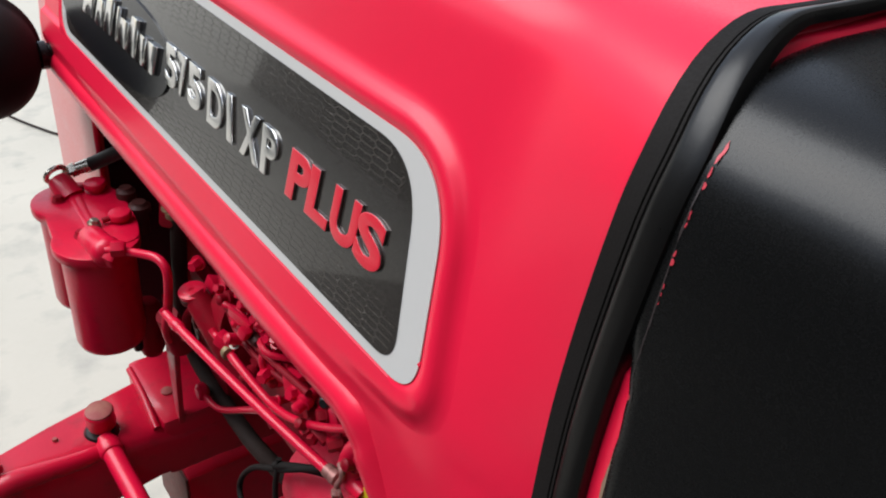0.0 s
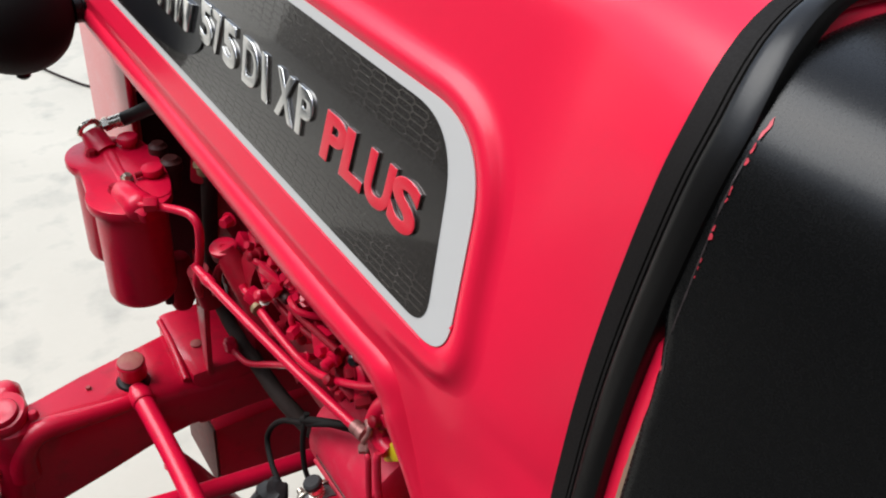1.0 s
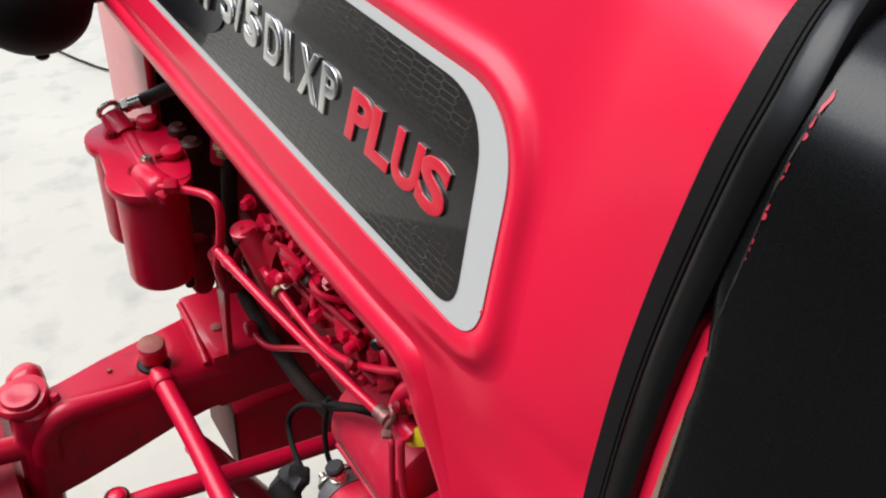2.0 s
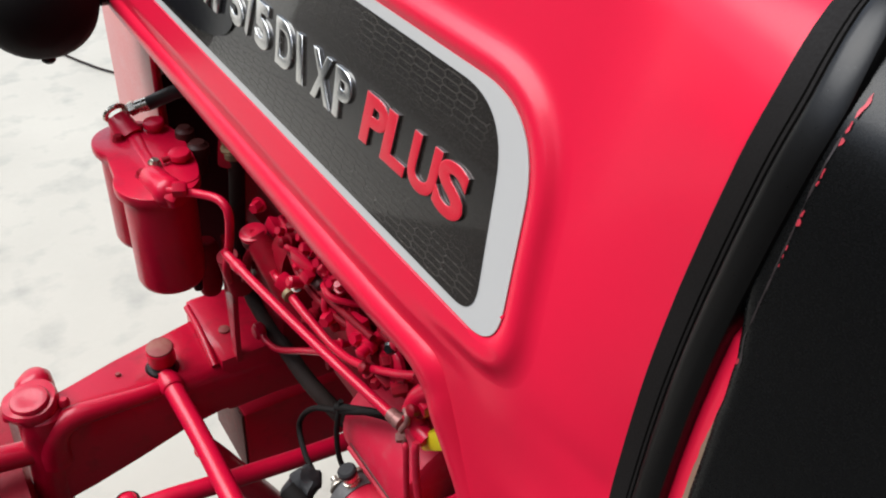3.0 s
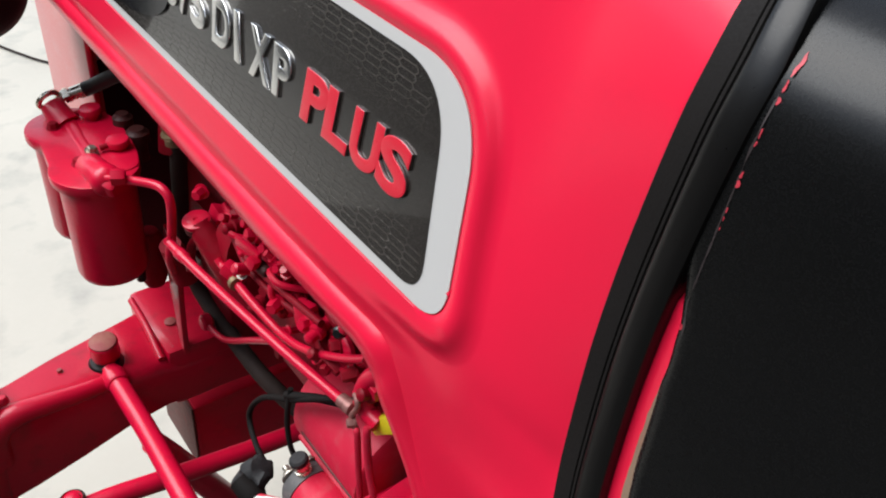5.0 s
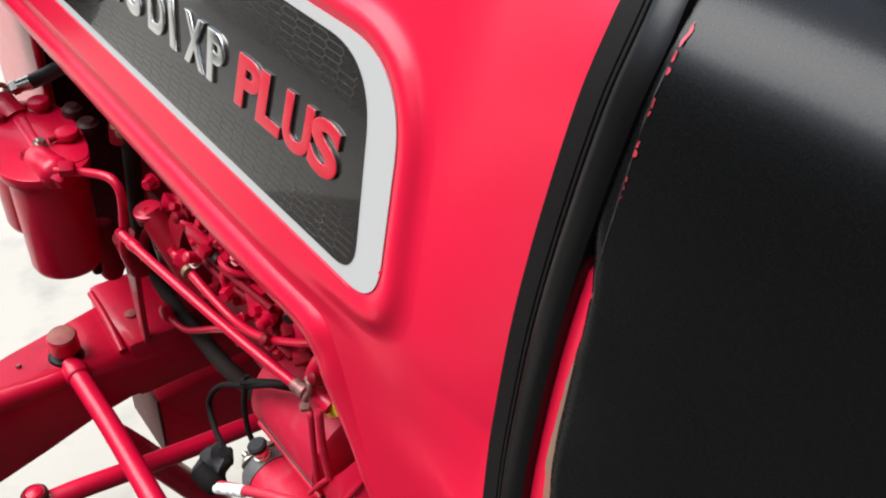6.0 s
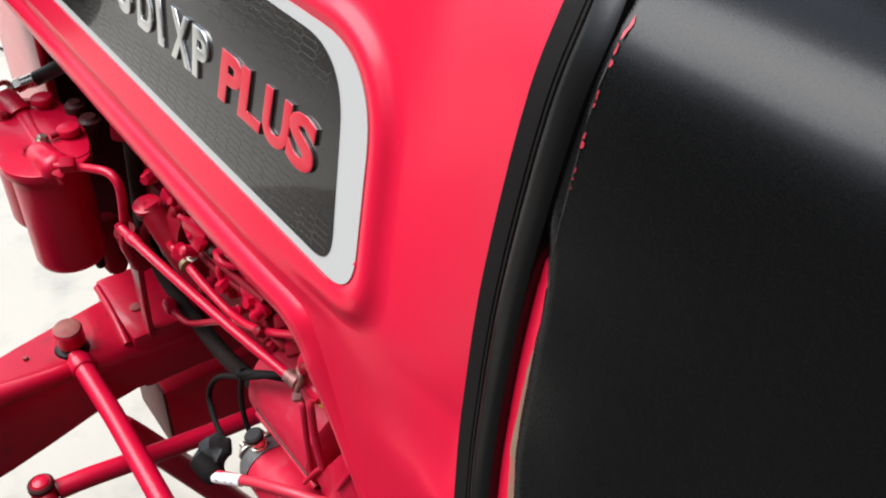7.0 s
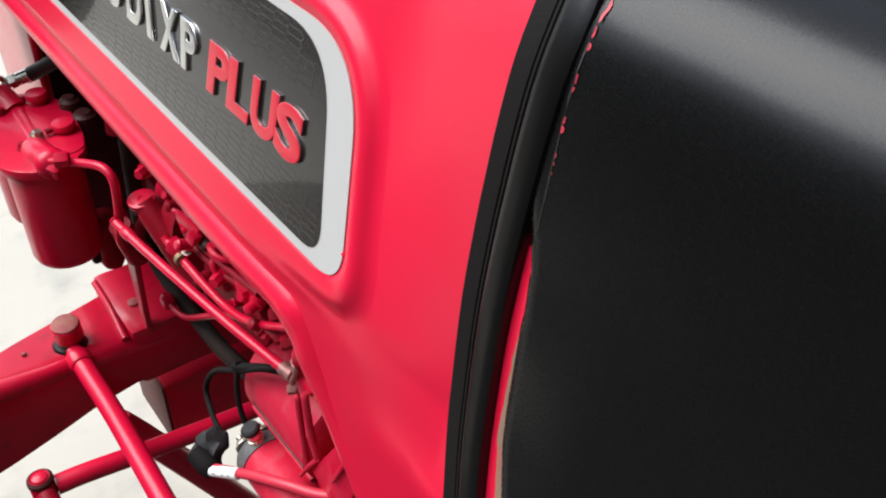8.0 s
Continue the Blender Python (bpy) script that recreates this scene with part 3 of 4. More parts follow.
def build_worn_edge():
    """A thin rubbed line along the cowl's front corner, where the black has polished away."""
    bm = bmesh.new()
    rows = []
    for i in range(120):
        z = 1.262 + 0.105 * i / 119
        u = float(np.interp(z, (1.20, 1.275, 1.328, 1.352, 1.368, 1.381), (0.38, 0.50, 0.58, 0.64, 0.68, 0.72)))
        x, _ = dash_profile(u)
        c = min(dash_edge(z, x) - 0.0024, 0.1415 + 0.0004 * noise.noise(Vector((2, 7, z * 60))))
        w = 0.0003 * (1.0 + 1.4 * noise.noise(Vector((5, 1, z * 150))))
        rows.append([bm.verts.new((x - 0.00022, c - max(w, 0.00004), z)), bm.verts.new((x - 0.00022, c + max(w, 0.00004), z))])
    for a, b in zip(rows, rows[1:]):
        bm.faces.new((a[0], a[1], b[1], b[0]))
    return part("worn_edge", bm, mat("rubbed_black_paint", (0.030, 0.022, 0.022), 0.45, vary=0.5, grain=300, bump=0.1, blotch=60), dash, "rubbed grey line along the edge")


build_worn_edge()

# ---- ground ----
bm = bmesh.new()
bmesh.ops.create_grid(bm, x_segments=60, y_segments=60, size=60)
for v in bm.verts:
    if v.co.length < 50:
        v.co.z = 0.004 * noise.noise(v.co * 0.8)
ground = tagged(part("ground", bm, CONCRETE), "pale worn concrete yard with grey stains", "ground", kind="structure")


# ---- unseen plain walls behind and beside the camera, added to block light ----
bm = block((14.0, 0.2, 6.4), pose(-1.0, -1.8, 3.2), 0.01)
tagged(part("shade_wall_back", bm, mat("grey_plaster", (0.085, 0.08, 0.075), 0.9, vary=0.15, grain=40, bump=0.3, blotch=1.5)), "unseen plain grey wall behind, added to block sky light", "wall", kind="structure")

# added on the right to keep light off the axle's near faces
bm = block((0.2, 2.9, 5.0), pose(2.4, -0.25, 2.5), 0.01)
tagged(part("shade_wall_right", bm, bpy.data.materials["grey_plaster"]), "unseen plain grey wall on the right, added to block light", "wall", kind="structure")
# added on the left so the hood and dash reflect something dark
bm = block((0.2, 11.0, 3.4), pose(-5.2, 3.9, 1.7), 0.01)
tagged(part("shade_wall_side", bm, bpy.data.materials["grey_plaster"]), "unseen plain grey wall on the left, added to darken reflections", "wall", kind="structure")

# unseen dark ground, added to cut bounce light and darken reflections
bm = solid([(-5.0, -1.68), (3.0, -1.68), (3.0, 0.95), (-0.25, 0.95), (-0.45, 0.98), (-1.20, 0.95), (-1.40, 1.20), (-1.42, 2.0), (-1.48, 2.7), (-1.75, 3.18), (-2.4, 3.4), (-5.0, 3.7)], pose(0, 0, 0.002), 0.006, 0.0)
tagged(part("bounce_shade_strip", bm, mat("bounce_shade_dark", (0.036, 0.031, 0.026), 0.9, vary=0.35, grain=90, bump=0.6, blotch=4)), "unseen dark strip beside and under the tractor, added to cut bounce light", "ground", kind="structure")
# a small nick in the silver border
part("border_nick", solid([(-0.2672, -0.0268), (-0.2650, -0.0275), (-0.2642, -0.0225), (-0.2656, -0.0240)], HOODM @ Matrix.Translation((0, 0, -0.0051)), 0.0002, 0.0), RED_HOOD, emblem, "small red nick in the border")


# ---- fuel filter ----
def build_filter():
    c1, c2 = Vector((0.175, 0.820, 0)), Vector((0.178, 0.920, 0))
    along = (c2 - c1).normalized()
    outline = []
    for c, a0, a1 in ((c1, 150, 395), (c2, -30, 215)):
        n = 26
        for i in range(n + 1):
            a = radians(a0 + (a1 - a0) * i / n)
            outline.append((c.x + 0.0465 * math.cos(a), c.y + 0.0465 * math.sin(a)))
    head = solid(outline, pose(0, 0, 0.986), 0.012, 0.003)
    ff = part("fuel_filter", head, RED, tractor, "red twin fuel filter head casting")
    # a low saddle between the lids and a flat arm towards the engine
    part("head_ridge", tube([c2 + along * 0.018 + Vector((0.004, 0, 0.990)), (c1 + c2) / 2 + Vector((0.004, 0, 0.988)), c1 + Vector((0.004, 0, 0.990))], 0.0128, 20), RED, ff)
    web = solid(rounded([(0.182, 0.792), (0.214, 0.792), (0.226, 0.828), (0.232, 0.905), (0.220, 0.948), (0.180, 0.952)], [0.010, 0.014, 0.02, 0.02, 0.014, 0.01], 6), pose(0, 0, 0.9865), 0.0135, 0.004)
    part("head_web", web, RED, ff)
    for c in (c1, c2):
        bm = lathe(c + Vector((0, 0, 0.854)), (0, 0, 1), [(0, 0.020), (0.0015, 0.030), (0.006, 0.0365), (0.013, 0.039), (0.120, 0.0392), (0.131, 0.0398), (0.1325, 0.041)], 44)
        can = part("canister", bm, RED, ff, "red painted steel filter canister")
        part("lid_rim", lathe(c + Vector((0, 0, 0.9835)), (0, 0, 1), [(0, 0.0405), (0.0012, 0.0445), (0.0030, 0.0450), (0.0042, 0.042)], 44), RED, can)
        part("drain_plug", lathe(c + Vector((0.022, -0.022, 0.846)), (0, 0, 1), [(0, 0.005), (0.004, 0.006), (0.016, 0.006)], 10), RUBBER, can)
    # the outlet: a stubby round boss with a domed hollow bolt
    near = Vector((0.1755, 0.7790, 1.0005))
    way = Vector((0.10, -1.0, 0.10)).normalized()
    part("outlet_boss", lathe(near - way * 0.050, way, [(0, 0.0135), (0.006, 0.0155), (0.040, 0.0158), (0.044, 0.0150)], 24), RED, ff)
    part("outlet_bolt", lathe(near - way * 0.008, way, [(0, 0.0150), (0.002, 0.0172), (0.010, 0.0172), (0.015, 0.0150), (0.0185, 0.0105), (0.0200, 0.004)], 24), RED, ff)
    part("bolt_facet", hexbolt(near + way * 0.004, (0.55, -1.0, -0.25), 0.0125, 0.013, False), RED, ff)
    # the inlet: an upright round boss behind, leaning to the hose
    far = Vector((0.1770, 0.940, 1.000))
    up = Vector((-0.25, 0.75, 0.55)).normalized()
    part("inlet_boss", lathe(far - up * 0.012, up, [(0, 0.0165), (0.010, 0.0152), (0.026, 0.0140), (0.030, 0.0128)], 22), RED, ff)
    for q, r in (((0.2066, 0.924, 1.0075), 0.0130), ((0.2095, 0.842, 1.0050), 0.0130)):
        part("cap_bolt", lathe(q, (-0.08, 0, 1), [(-0.02, r * 0.72), (-0.002, r * 0.72), (-0.001, r), (0.004, r), (0.0058, r * 0.90), (0.0064, r * 0.55)], 20), RED, ff)
    for q in ((0.1803, 0.9326, 1.003), (0.1800, 0.8406, 1.004)):
        screw = part("vent_screw", hexbolt(q, (0.25, -0.1, 1), 0.0056, 0.0055), STEEL, ff, "dull steel vent screw")
        part("screw_tip", lathe(Vector(q) + Vector((0.009, 0.0, 0.001)), (1, 0, 0.1), [(0, 0.0035), (0.012, 0.0030), (0.013, 0.0015)], 10), RED_DIRTY_SHADED, screw)
    for q in ((0.1625, 0.8305, 0.998), (0.1630, 0.9220, 0.998)):
        part("head_bolt", hexbolt(q, (0, 0, 1), 0.0058, 0.007), RED_DIRTY_SHADED, ff)
    for q, r in (((0.2330, 0.894, 1.012), 0.0115), ((0.2390, 0.868, 1.003), 0.0135)):
        part("mount_bolt", lathe(q, (0, 0, 1), [(-0.04, r * 0.72), (-0.016, r * 0.72), (-0.015, r), (-0.004, r), (-0.002, r * 0.72), (0.001, r * 0.62)], 14), GRIME, ff, "brown grimy mounting bolt")
    return ff


build_filter()
FUEL_HOSE = mat("black_fuel_hose", (0.012, 0.010, 0.009), 0.5, vary=0.3, grain=300, bump=0.12, spec=0.3)
fuel_hose = part("fuel_hose", tube([(0.207, 0.955, 1.020), (0.220, 0.940, 1.031), (0.240, 0.910, 1.052), (0.275, 0.880, 1.066)], 0.0088), FUEL_HOSE, tractor, "black rubber fuel hose with crimped fitting")
part("hose_fitting", tube([(0.184, 0.962, 1.014), (0.196, 0.957, 1.018), (0.211, 0.950, 1.0235)], (0.0062, 0.0088)), BRIGHT, fuel_hose, "bright crimped hose fitting")
part("fitting_nut", hexbolt((0.190, 0.9600, 1.0155), (1, -0.4, 0.42), 0.0092, 0.009, False), BRIGHT, fuel_hose)
part("banjo_ring", tube([Vector((0.1715, 0.9590, 1.0150)) + 0.0125 * (math.cos(a) * Vector((0.95, 0.30, 0.0)) + math.sin(a) * Vector((0.10, -0.45, 0.88))) for a in (2 * math.pi * i / 16 for i in range(17))], 0.0034, 10, 2), BRIGHT, fuel_hose, "plated banjo ring")
outlet = part("outlet_pipe", tube([(0.172, 0.772, 1.008), (0.192, 0.757, 1.008), (0.2075, 0.727, 1.014), (0.2125, 0.712, 1.011), (0.2135, 0.706, 1.000), (0.2125, 0.708, 0.975), (0.211, 0.714, 0.948), (0.210, 0.724, 0.920), (0.216, 0.735, 0.895)], 0.0049, steps=6), RED, tractor, "red bent steel fuel pipe")
part("pipe_nut", hexbolt((0.176, 0.764, 1.013), (1, -0.45, 0), 0.009, 0.014, False), RED, outlet)

# ---- pipes along the engine ----
long_pipe = part("feed_pipe", tube([(0.2030, 0.700, 0.965), (0.2045, 0.690, 0.961), (0.215, 0.62, 0.955), (0.232, 0.515, 0.948), (0.246, 0.428, 0.947)], 0.0050), RED, tractor, "long straight red feed pipe")
part("pipe_collar", lathe((0.206, 0.683, 0.959), (0.1, -0.6, -0.05), [(0, 0.0052), (0.002, 0.0064), (0.014, 0.0064), (0.016, 0.0052)], 14), RED, long_pipe)
pipe2 = part("return_pipe", tube([(0.238, 0.614, 0.9505), (0.239, 0.575, 0.9490), (0.242, 0.527, 0.9480), (0.245, 0.485, 0.9610), (0.250, 0.430, 0.9940), (0.252, 0.380, 1.0350)], (0.0048, 0.0034)), RED, tractor, "bent red return pipe")
part("union_nut", hexbolt((0.2495, 0.655, 0.934), (0, -1, 0), 0.0105, 0.020), BRASS, pipe2, "stained brass union nut")
small = part("drain_pipe", tube([(0.269, 0.800, 0.742), (0.270, 0.775, 0.743), (0.270, 0.735, 0.762), (0.270, 0.647, 0.832), (0.270, 0.570, 0.890)], 0.0042), RED, tractor, "thin bent red drain pipe")
part("banjo_end", lathe((0.262, 0.802, 0.742), (1, 0, 0), [(0, 0.008), (0.003, 0.0115), (0.012, 0.0115), (0.015, 0.008)], 16), RED, small)
union = part("hose_union", hexbolt((0.262, 0.806, 1.024), (-0.3, 0.1, 1), 0.0125, 0.012), BRASS, tractor, "stained brass hose union")
part("union_clip", lathe((0.266, 0.818, 1.000), (0.0, 0.1, 1), [(0, 0.0105), (0.001, 0.0125), (0.008, 0.0125), (0.009, 0.0105)], 18), BRASS, union)
part("union_plate", solid(rounded([(-0.009, -0.022), (0.009, -0.022), (0.010, 0.014), (-0.008, 0.018)], [0.006] * 4, 4), pose(0.262, 0.835, 1.004, 80, 0, -52), 0.005, 0.001), RED_DIRTY_SHADED, union, "dull red hose bracket plate")
part("coolant_hose", tube([(0.268, 0.815, 1.06), (0.270, 0.826, 1.00), (0.272, 0.845, 0.92), (0.276, 0.870, 0.83), (0.283, 0.870, 0.770), (0.287, 0.845, 0.742), (0.290, 0.780, 0.730), (0.293, 0.712, 0.722), (0.300, 0.680, 0.712), (0.312, 0.655, 0.696), (0.330, 0.640, 0.672), (0.350, 0.632, 0.640)], (0.0098, 0.0112)), HOSE, tractor, "thick black coolant hose")
part("overflow_hose", tube([(0.300, 0.930, 1.10), (0.302, 0.945, 1.02), (0.306, 0.950, 0.93)], 0.008), HOSE, tractor, "black overflow hose")

# ---- oil filler ----
filler = part("oil_filler", tube([(0.234, 0.690, 0.981), (0.238, 0.680, 0.968), (0.248, 0.655, 0.940), (0.260, 0.625, 0.905)], (0.0115, 0.020), 24), RED_DIRTY_SHADED, tractor, "red oil filler neck with flat cap")
part("filler_cap", lathe((0.2335, 0.692, 0.9785), (-0.20, -0.06, 1.0), [(0.0008, 0.0140), (0.004, 0.0148), (0.0060, 0.0145), (0.0068, 0.0132), (0.0066, 0.003), (0.0052, 0.002)], 28), RED, filler, "flat red filler cap")
part("filler_collar", lathe((0.2345, 0.692, 0.973), (-0.20, -0.06, 1.0), [(-0.003, 0.0118), (-0.001, 0.0142), (0.006, 0.0144), (0.0066, 0.012)], 28), GRIME, filler, "grimy dark collar under the cap")
part("filler_bracket", tube([(0.236, 0.695, 0.960), (0.230, 0.708, 0.940), (0.228, 0.715, 0.905)], 0.005), RED_DIRTY_SHADED, filler)


# ---- injection pump and its fittings ----
def build_pump():
    rnd = random.Random(7)
    body = bmesh.new()
    block((0.070, 0.260, 0.090), pose(0.316, 0.520, 0.955, -4, 0, 0), 0.008, body)
    block((0.040, 0.200, 0.050), pose(0.296, 0.500, 1.005, -4, 0, 0), 0.006, body)
    block((0.030, 0.120, 0.070), pose(0.280, 0.560, 0.925, 0, 8, 0), 0.006, body)
    lathe((0.285, 0.640, 0.960), (0, 1, 0), [(0, 0.045), (0.03, 0.045), (0.035, 0.038)], 28, body)
    pump = part("injection_pump", body, RED_DIRTY_SHADED, tractor, "grimy red injection pump body, its colour darkened for the bay's shade")
    for i in range(4):
        y = 0.440 + 0.047 * i
        z = 1.028 - 0.003 * i
        part("delivery_valve", lathe((0.272, y, z - 0.01), (-0.25, 0, 1), [(0, 0.011), (0.012, 0.011), (0.013, 0.008), (0.026, 0.008), (0.030, 0.005)], 12), RED_DIRTY_SHADED, pump)
        part("injector_line", tube([(0.266, y, z + 0.018), (0.262, y + 0.004, z + 0.040), (0.275, y + 0.02, z + 0.075), (0.320, y + 0.06, z + 0.11)], 0.0032, 8), RED_DIRTY_SHADED, pump)
    for i in range(14):
        y, z = 0.39 + 0.022 * i, 0.985 + rnd.uniform(-0.045, 0.03)
        part("pump_bolt", hexbolt((0.258 + rnd.uniform(-0.004, 0.008), y, z), (-1, rnd.uniform(-0.3, 0.3), rnd.uniform(0, 0.6)), rnd.uniform(0.005, 0.008), rnd.uniform(0.006, 0.012)), RED if i % 3 else RED_DIRTY_SHADED, pump)
    # the priming lever and cock beside the filler
    part("cock_body", block((0.013, 0.026, 0.016), pose(0.240, 0.6235, 0.957, 24, 0, 30), 0.003), RED, pump)
    part("cock_lever", tube([(0.238, 0.638, 0.952), (0.237, 0.648, 0.953), (0.236, 0.6535, 0.957)], 0.0042, 10), RED, pump)
    part("cock_screw", hexbolt((0.241, 0.606, 0.968), (-0.5, -0.4, 0.7), 0.0045, 0.007), STEEL, pump)
    part("cock_union", lathe((0.237, 0.6160, 0.9515), (0, -1, 0.02), [(-0.003, 0.005), (-0.002, 0.0075), (0.004, 0.0075), (0.005, 0.0048)], 18), BRASS, pump, "dull brass union ring")
    # levers and fittings along the pump's top
    part("governor_lever", block((0.005, 0.034, 0.010), pose(0.241, 0.588, 1.010, 6, 0, 12), 0.0016), RED, pump)
    part("lever_clevis", block((0.010, 0.011, 0.011), pose(0.238, 0.5725, 1.0045, 20, 10, 15), 0.0018), RED, pump)
    part("rod_sleeve", lathe((0.246, 0.583, 0.995), (0, -1, 0.1), [(0, 0.0045), (0.002, 0.006), (0.020, 0.006), (0.023, 0.004)], 16), GRIME, pump, "grimy brown rod sleeve")
    for x, y, z, r, ax in ((0.250, 0.655, 1.001, 0.0050, (-0.8, -0.2, 0.6)), (0.250, 0.644, 0.992, 0.0042, (-1, 0.3, 0.4)), (0.250, 0.569, 1.019, 0.0050, (-0.9, -0.4, 0.5)), (0.250, 0.557, 1.017, 0.0042, (-0.7, 0.3, 0.7)), (0.250, 0.542, 1.014, 0.0050, (-1, -0.4, 0.5)), (0.248, 0.525, 1.021, 0.0046, (-0.6, -0.2, 0.9)), (0.250, 0.5330, 0.943, 0.0050, (-1, 0.2, 0.4))):
        knob = hexbolt((x, y, z), ax, r, 0.008)
        tube([(x, y, z), (x + 0.012, y + 0.002, z - 0.004), (x + 0.034, y + 0.004, z - 0.012)], r * 0.7, 10, into=knob)
        part("valve_nut", knob, RED, pump)
    part("stop_lever", tube([(0.250, 0.560, 0.990), (0.246, 0.554, 0.984), (0.245, 0.551, 0.976), (0.250, 0.545, 0.968)], 0.0034, 10), RED, pump)
    part("pump_flange", block((0.012, 0.024, 0.030), pose(0.254, 0.502, 0.984, -12, 0, 8), 0.003), RED, pump)
    part("flange_nut", hexbolt((0.246, 0.488, 0.990), (-1, -0.2, 0.4), 0.0060, 0.008), RED, pump)
    part("lever", solid([(0, -0.007), (0.05, -0.005), (0.055, 0.0), (0.05, 0.005), (0, 0.007), (-0.008, 0)], pose(0.246, 0.612, 1.000, 60, 20, -70), 0.004, 0.001), RED, pump)
    part("lever_pin", lathe((0.240, 0.590, 0.985), (-1, 0, 0.4), [(0, 0.006), (0.014, 0.006), (0.016, 0.004)], 12), RED, pump)
    part("link_rod", tube([(0.244, 0.600, 0.990), (0.247, 0.545, 0.992), (0.250, 0.470, 1.002)], 0.0036, 10), RED_DIRTY_SHADED, pump)
    part("stop_cable", tube([(0.250, 0.640, 0.985), (0.246, 0.600, 0.975), (0.252, 0.540, 0.972), (0.262, 0.460, 0.990)], 0.0034, 10), RED_DIRTY_SHADED, pump)
    for y, z, r in ((0.455, 0.975, 0.020), (0.520, 0.965, 0.016)):
        part("pump_cover", lathe((0.264, y, z), (-1, 0, 0.1), [(0, r), (0.004, r), (0.007, r * 0.85), (0.008, r * 0.4)], 20), RED, pump)
    part("sender_cap", lathe((0.256, 0.447, 1.008), (-1, -0.4, 0.3), [(-0.03, 0.004), (0, 0.004), (0.001, 0.0060), (0.005, 0.0060), (0.007, 0.004)], 18), BLACK_GLOSS, pump, "glossy black sender cap")
    part("bleed_screw", hexbolt((0.262, 0.412, 1.012), (-1, -0.3, 0.5), 0.005, 0.008), STEEL, pump)
    part("union_bolt", hexbolt((0.244, 0.6978, 1.011), (-1, -0.7, 0.1), 0.0062, 0.012), RED, pump)
    # crowded small fittings between the feed pipe and the hood's edge
    for i in range(46):
        y = rnd.uniform(0.385, 0.70)
        z = 0.955 + (0.70 - y) * 0.12 + rnd.uniform(-0.03, 0.045)
        x = 0.262 + rnd.uniform(-0.014, 0.012)
        ax = (-1, rnd.uniform(-0.7, 0.5), rnd.uniform(-0.2, 0.9))
        # most fittings take the darkened red so the gaps read as shade
        paint = RED if rnd.random() < 0.3 else RED_DIRTY_SHADED
        kind = i % 4
        if kind == 0:
            nut = hexbolt((x, y, z), ax, rnd.uniform(0.0045, 0.0075), rnd.uniform(0.007, 0.014))
            tube([(x, y, z), (x + 0.012, y, z), (x + 0.034, y, z)], 0.0045, 10, into=nut)
            part("fitting_nut", nut, paint, pump)
        elif kind == 1:
            part("fitting_plug", lathe((x, y, z), ax, [(-0.028, 0.006), (-0.002, 0.006), (0, 0.008), (0.006, 0.008), (0.007, 0.0055), (0.015, 0.0055), (0.017, 0.003)], 12), paint, pump)
        elif kind == 2:
            part("fitting_lug", block((0.040, rnd.uniform(0.012, 0.024), rnd.uniform(0.008, 0.016)), pose(x + 0.014, y, z, rnd.uniform(-40, 40), rnd.uniform(-25, 25), rnd.uniform(-20, 20)), 0.002), paint, pump)
        else:
            q = Vector((x, y, z))
            part("fitting_line", tube([q, q + Vector((-0.008, -0.012, 0.006)), q + Vector((-0.006, -0.030, 0.004)), q + Vector((0.022, -0.050, -0.002))], 0.0033, 8), paint, pump)
    return pump


build_pump()

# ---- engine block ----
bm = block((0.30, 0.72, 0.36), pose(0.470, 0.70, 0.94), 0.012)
engine = part("engine_block", bm, RED_DIRTY_SHADED, tractor, "grimy red cast engine block, its colour darkened for the bay's shade")
part("side_cover", block((0.05, 0.52, 0.10), pose(0.325, 0.64, 0.83), 0.010), RED_DIRTY_SHADED, engine)
part("engine_mount", block((0.040, 0.150, 0.135), pose(0.314, 0.855, 0.765), 0.008), RED_DIRTY_SHADED, engine)
part("oil_sump", block((0.24, 0.64, 0.30), pose(0.600, 0.64, 0.62), 0.02), RED_DIRTY_SHADED, engine, "dark red oil sump")
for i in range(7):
    part("flange_bolt", hexbolt((0.299, 0.42 + 0.075 * i, 0.800), (-1, 0, 0), 0.007, 0.008), RED_DIRTY_SHADED, engine)
bolster = part("axle_bolster", block((0.35, 0.135, 0.135), pose(0.425, 0.912, 0.4775), 0.006), RED, tractor, "dark red front bolster with dusty side")
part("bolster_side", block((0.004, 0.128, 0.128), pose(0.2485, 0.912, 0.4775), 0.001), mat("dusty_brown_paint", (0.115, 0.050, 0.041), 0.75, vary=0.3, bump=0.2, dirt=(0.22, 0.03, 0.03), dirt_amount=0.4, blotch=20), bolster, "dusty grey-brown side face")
# added black plate; closes the bay and stands in for its deep shade
part("bay_dark_plate", block((0.47, 0.02, 0.62), pose(0.470, 1.02, 1.00), 0.006), DARK, tractor, "black plate added for the dark engine bay")
bm = solid([(0.802, 0.690), (0.800, 0.730), (0.796, 0.780), (0.790, 0.830), (0.794, 0.900), (0.812, 0.905), (0.822, 0.830), (0.818, 0.760), (0.814, 0.690)], frame_matrix(Vector((0.235, 0, 0)), Vector((0, 1, 0)), Vector((0, 0, 1)), Vector((1, 0, 0))), 0.008, 0.002)
part("filter_bracket", bm, RED_AXLE_SHADED, tractor, "red steel bracket strap under the filter")
part("bracket_boss", lathe((0.216, 0.735, 0.930), (0.3, 0.2, -1), [(0, 0.012), (0.03, 0.014), (0.06, 0.016), (0.064, 0.012)], 16), RED_DIRTY_SHADED, tractor)
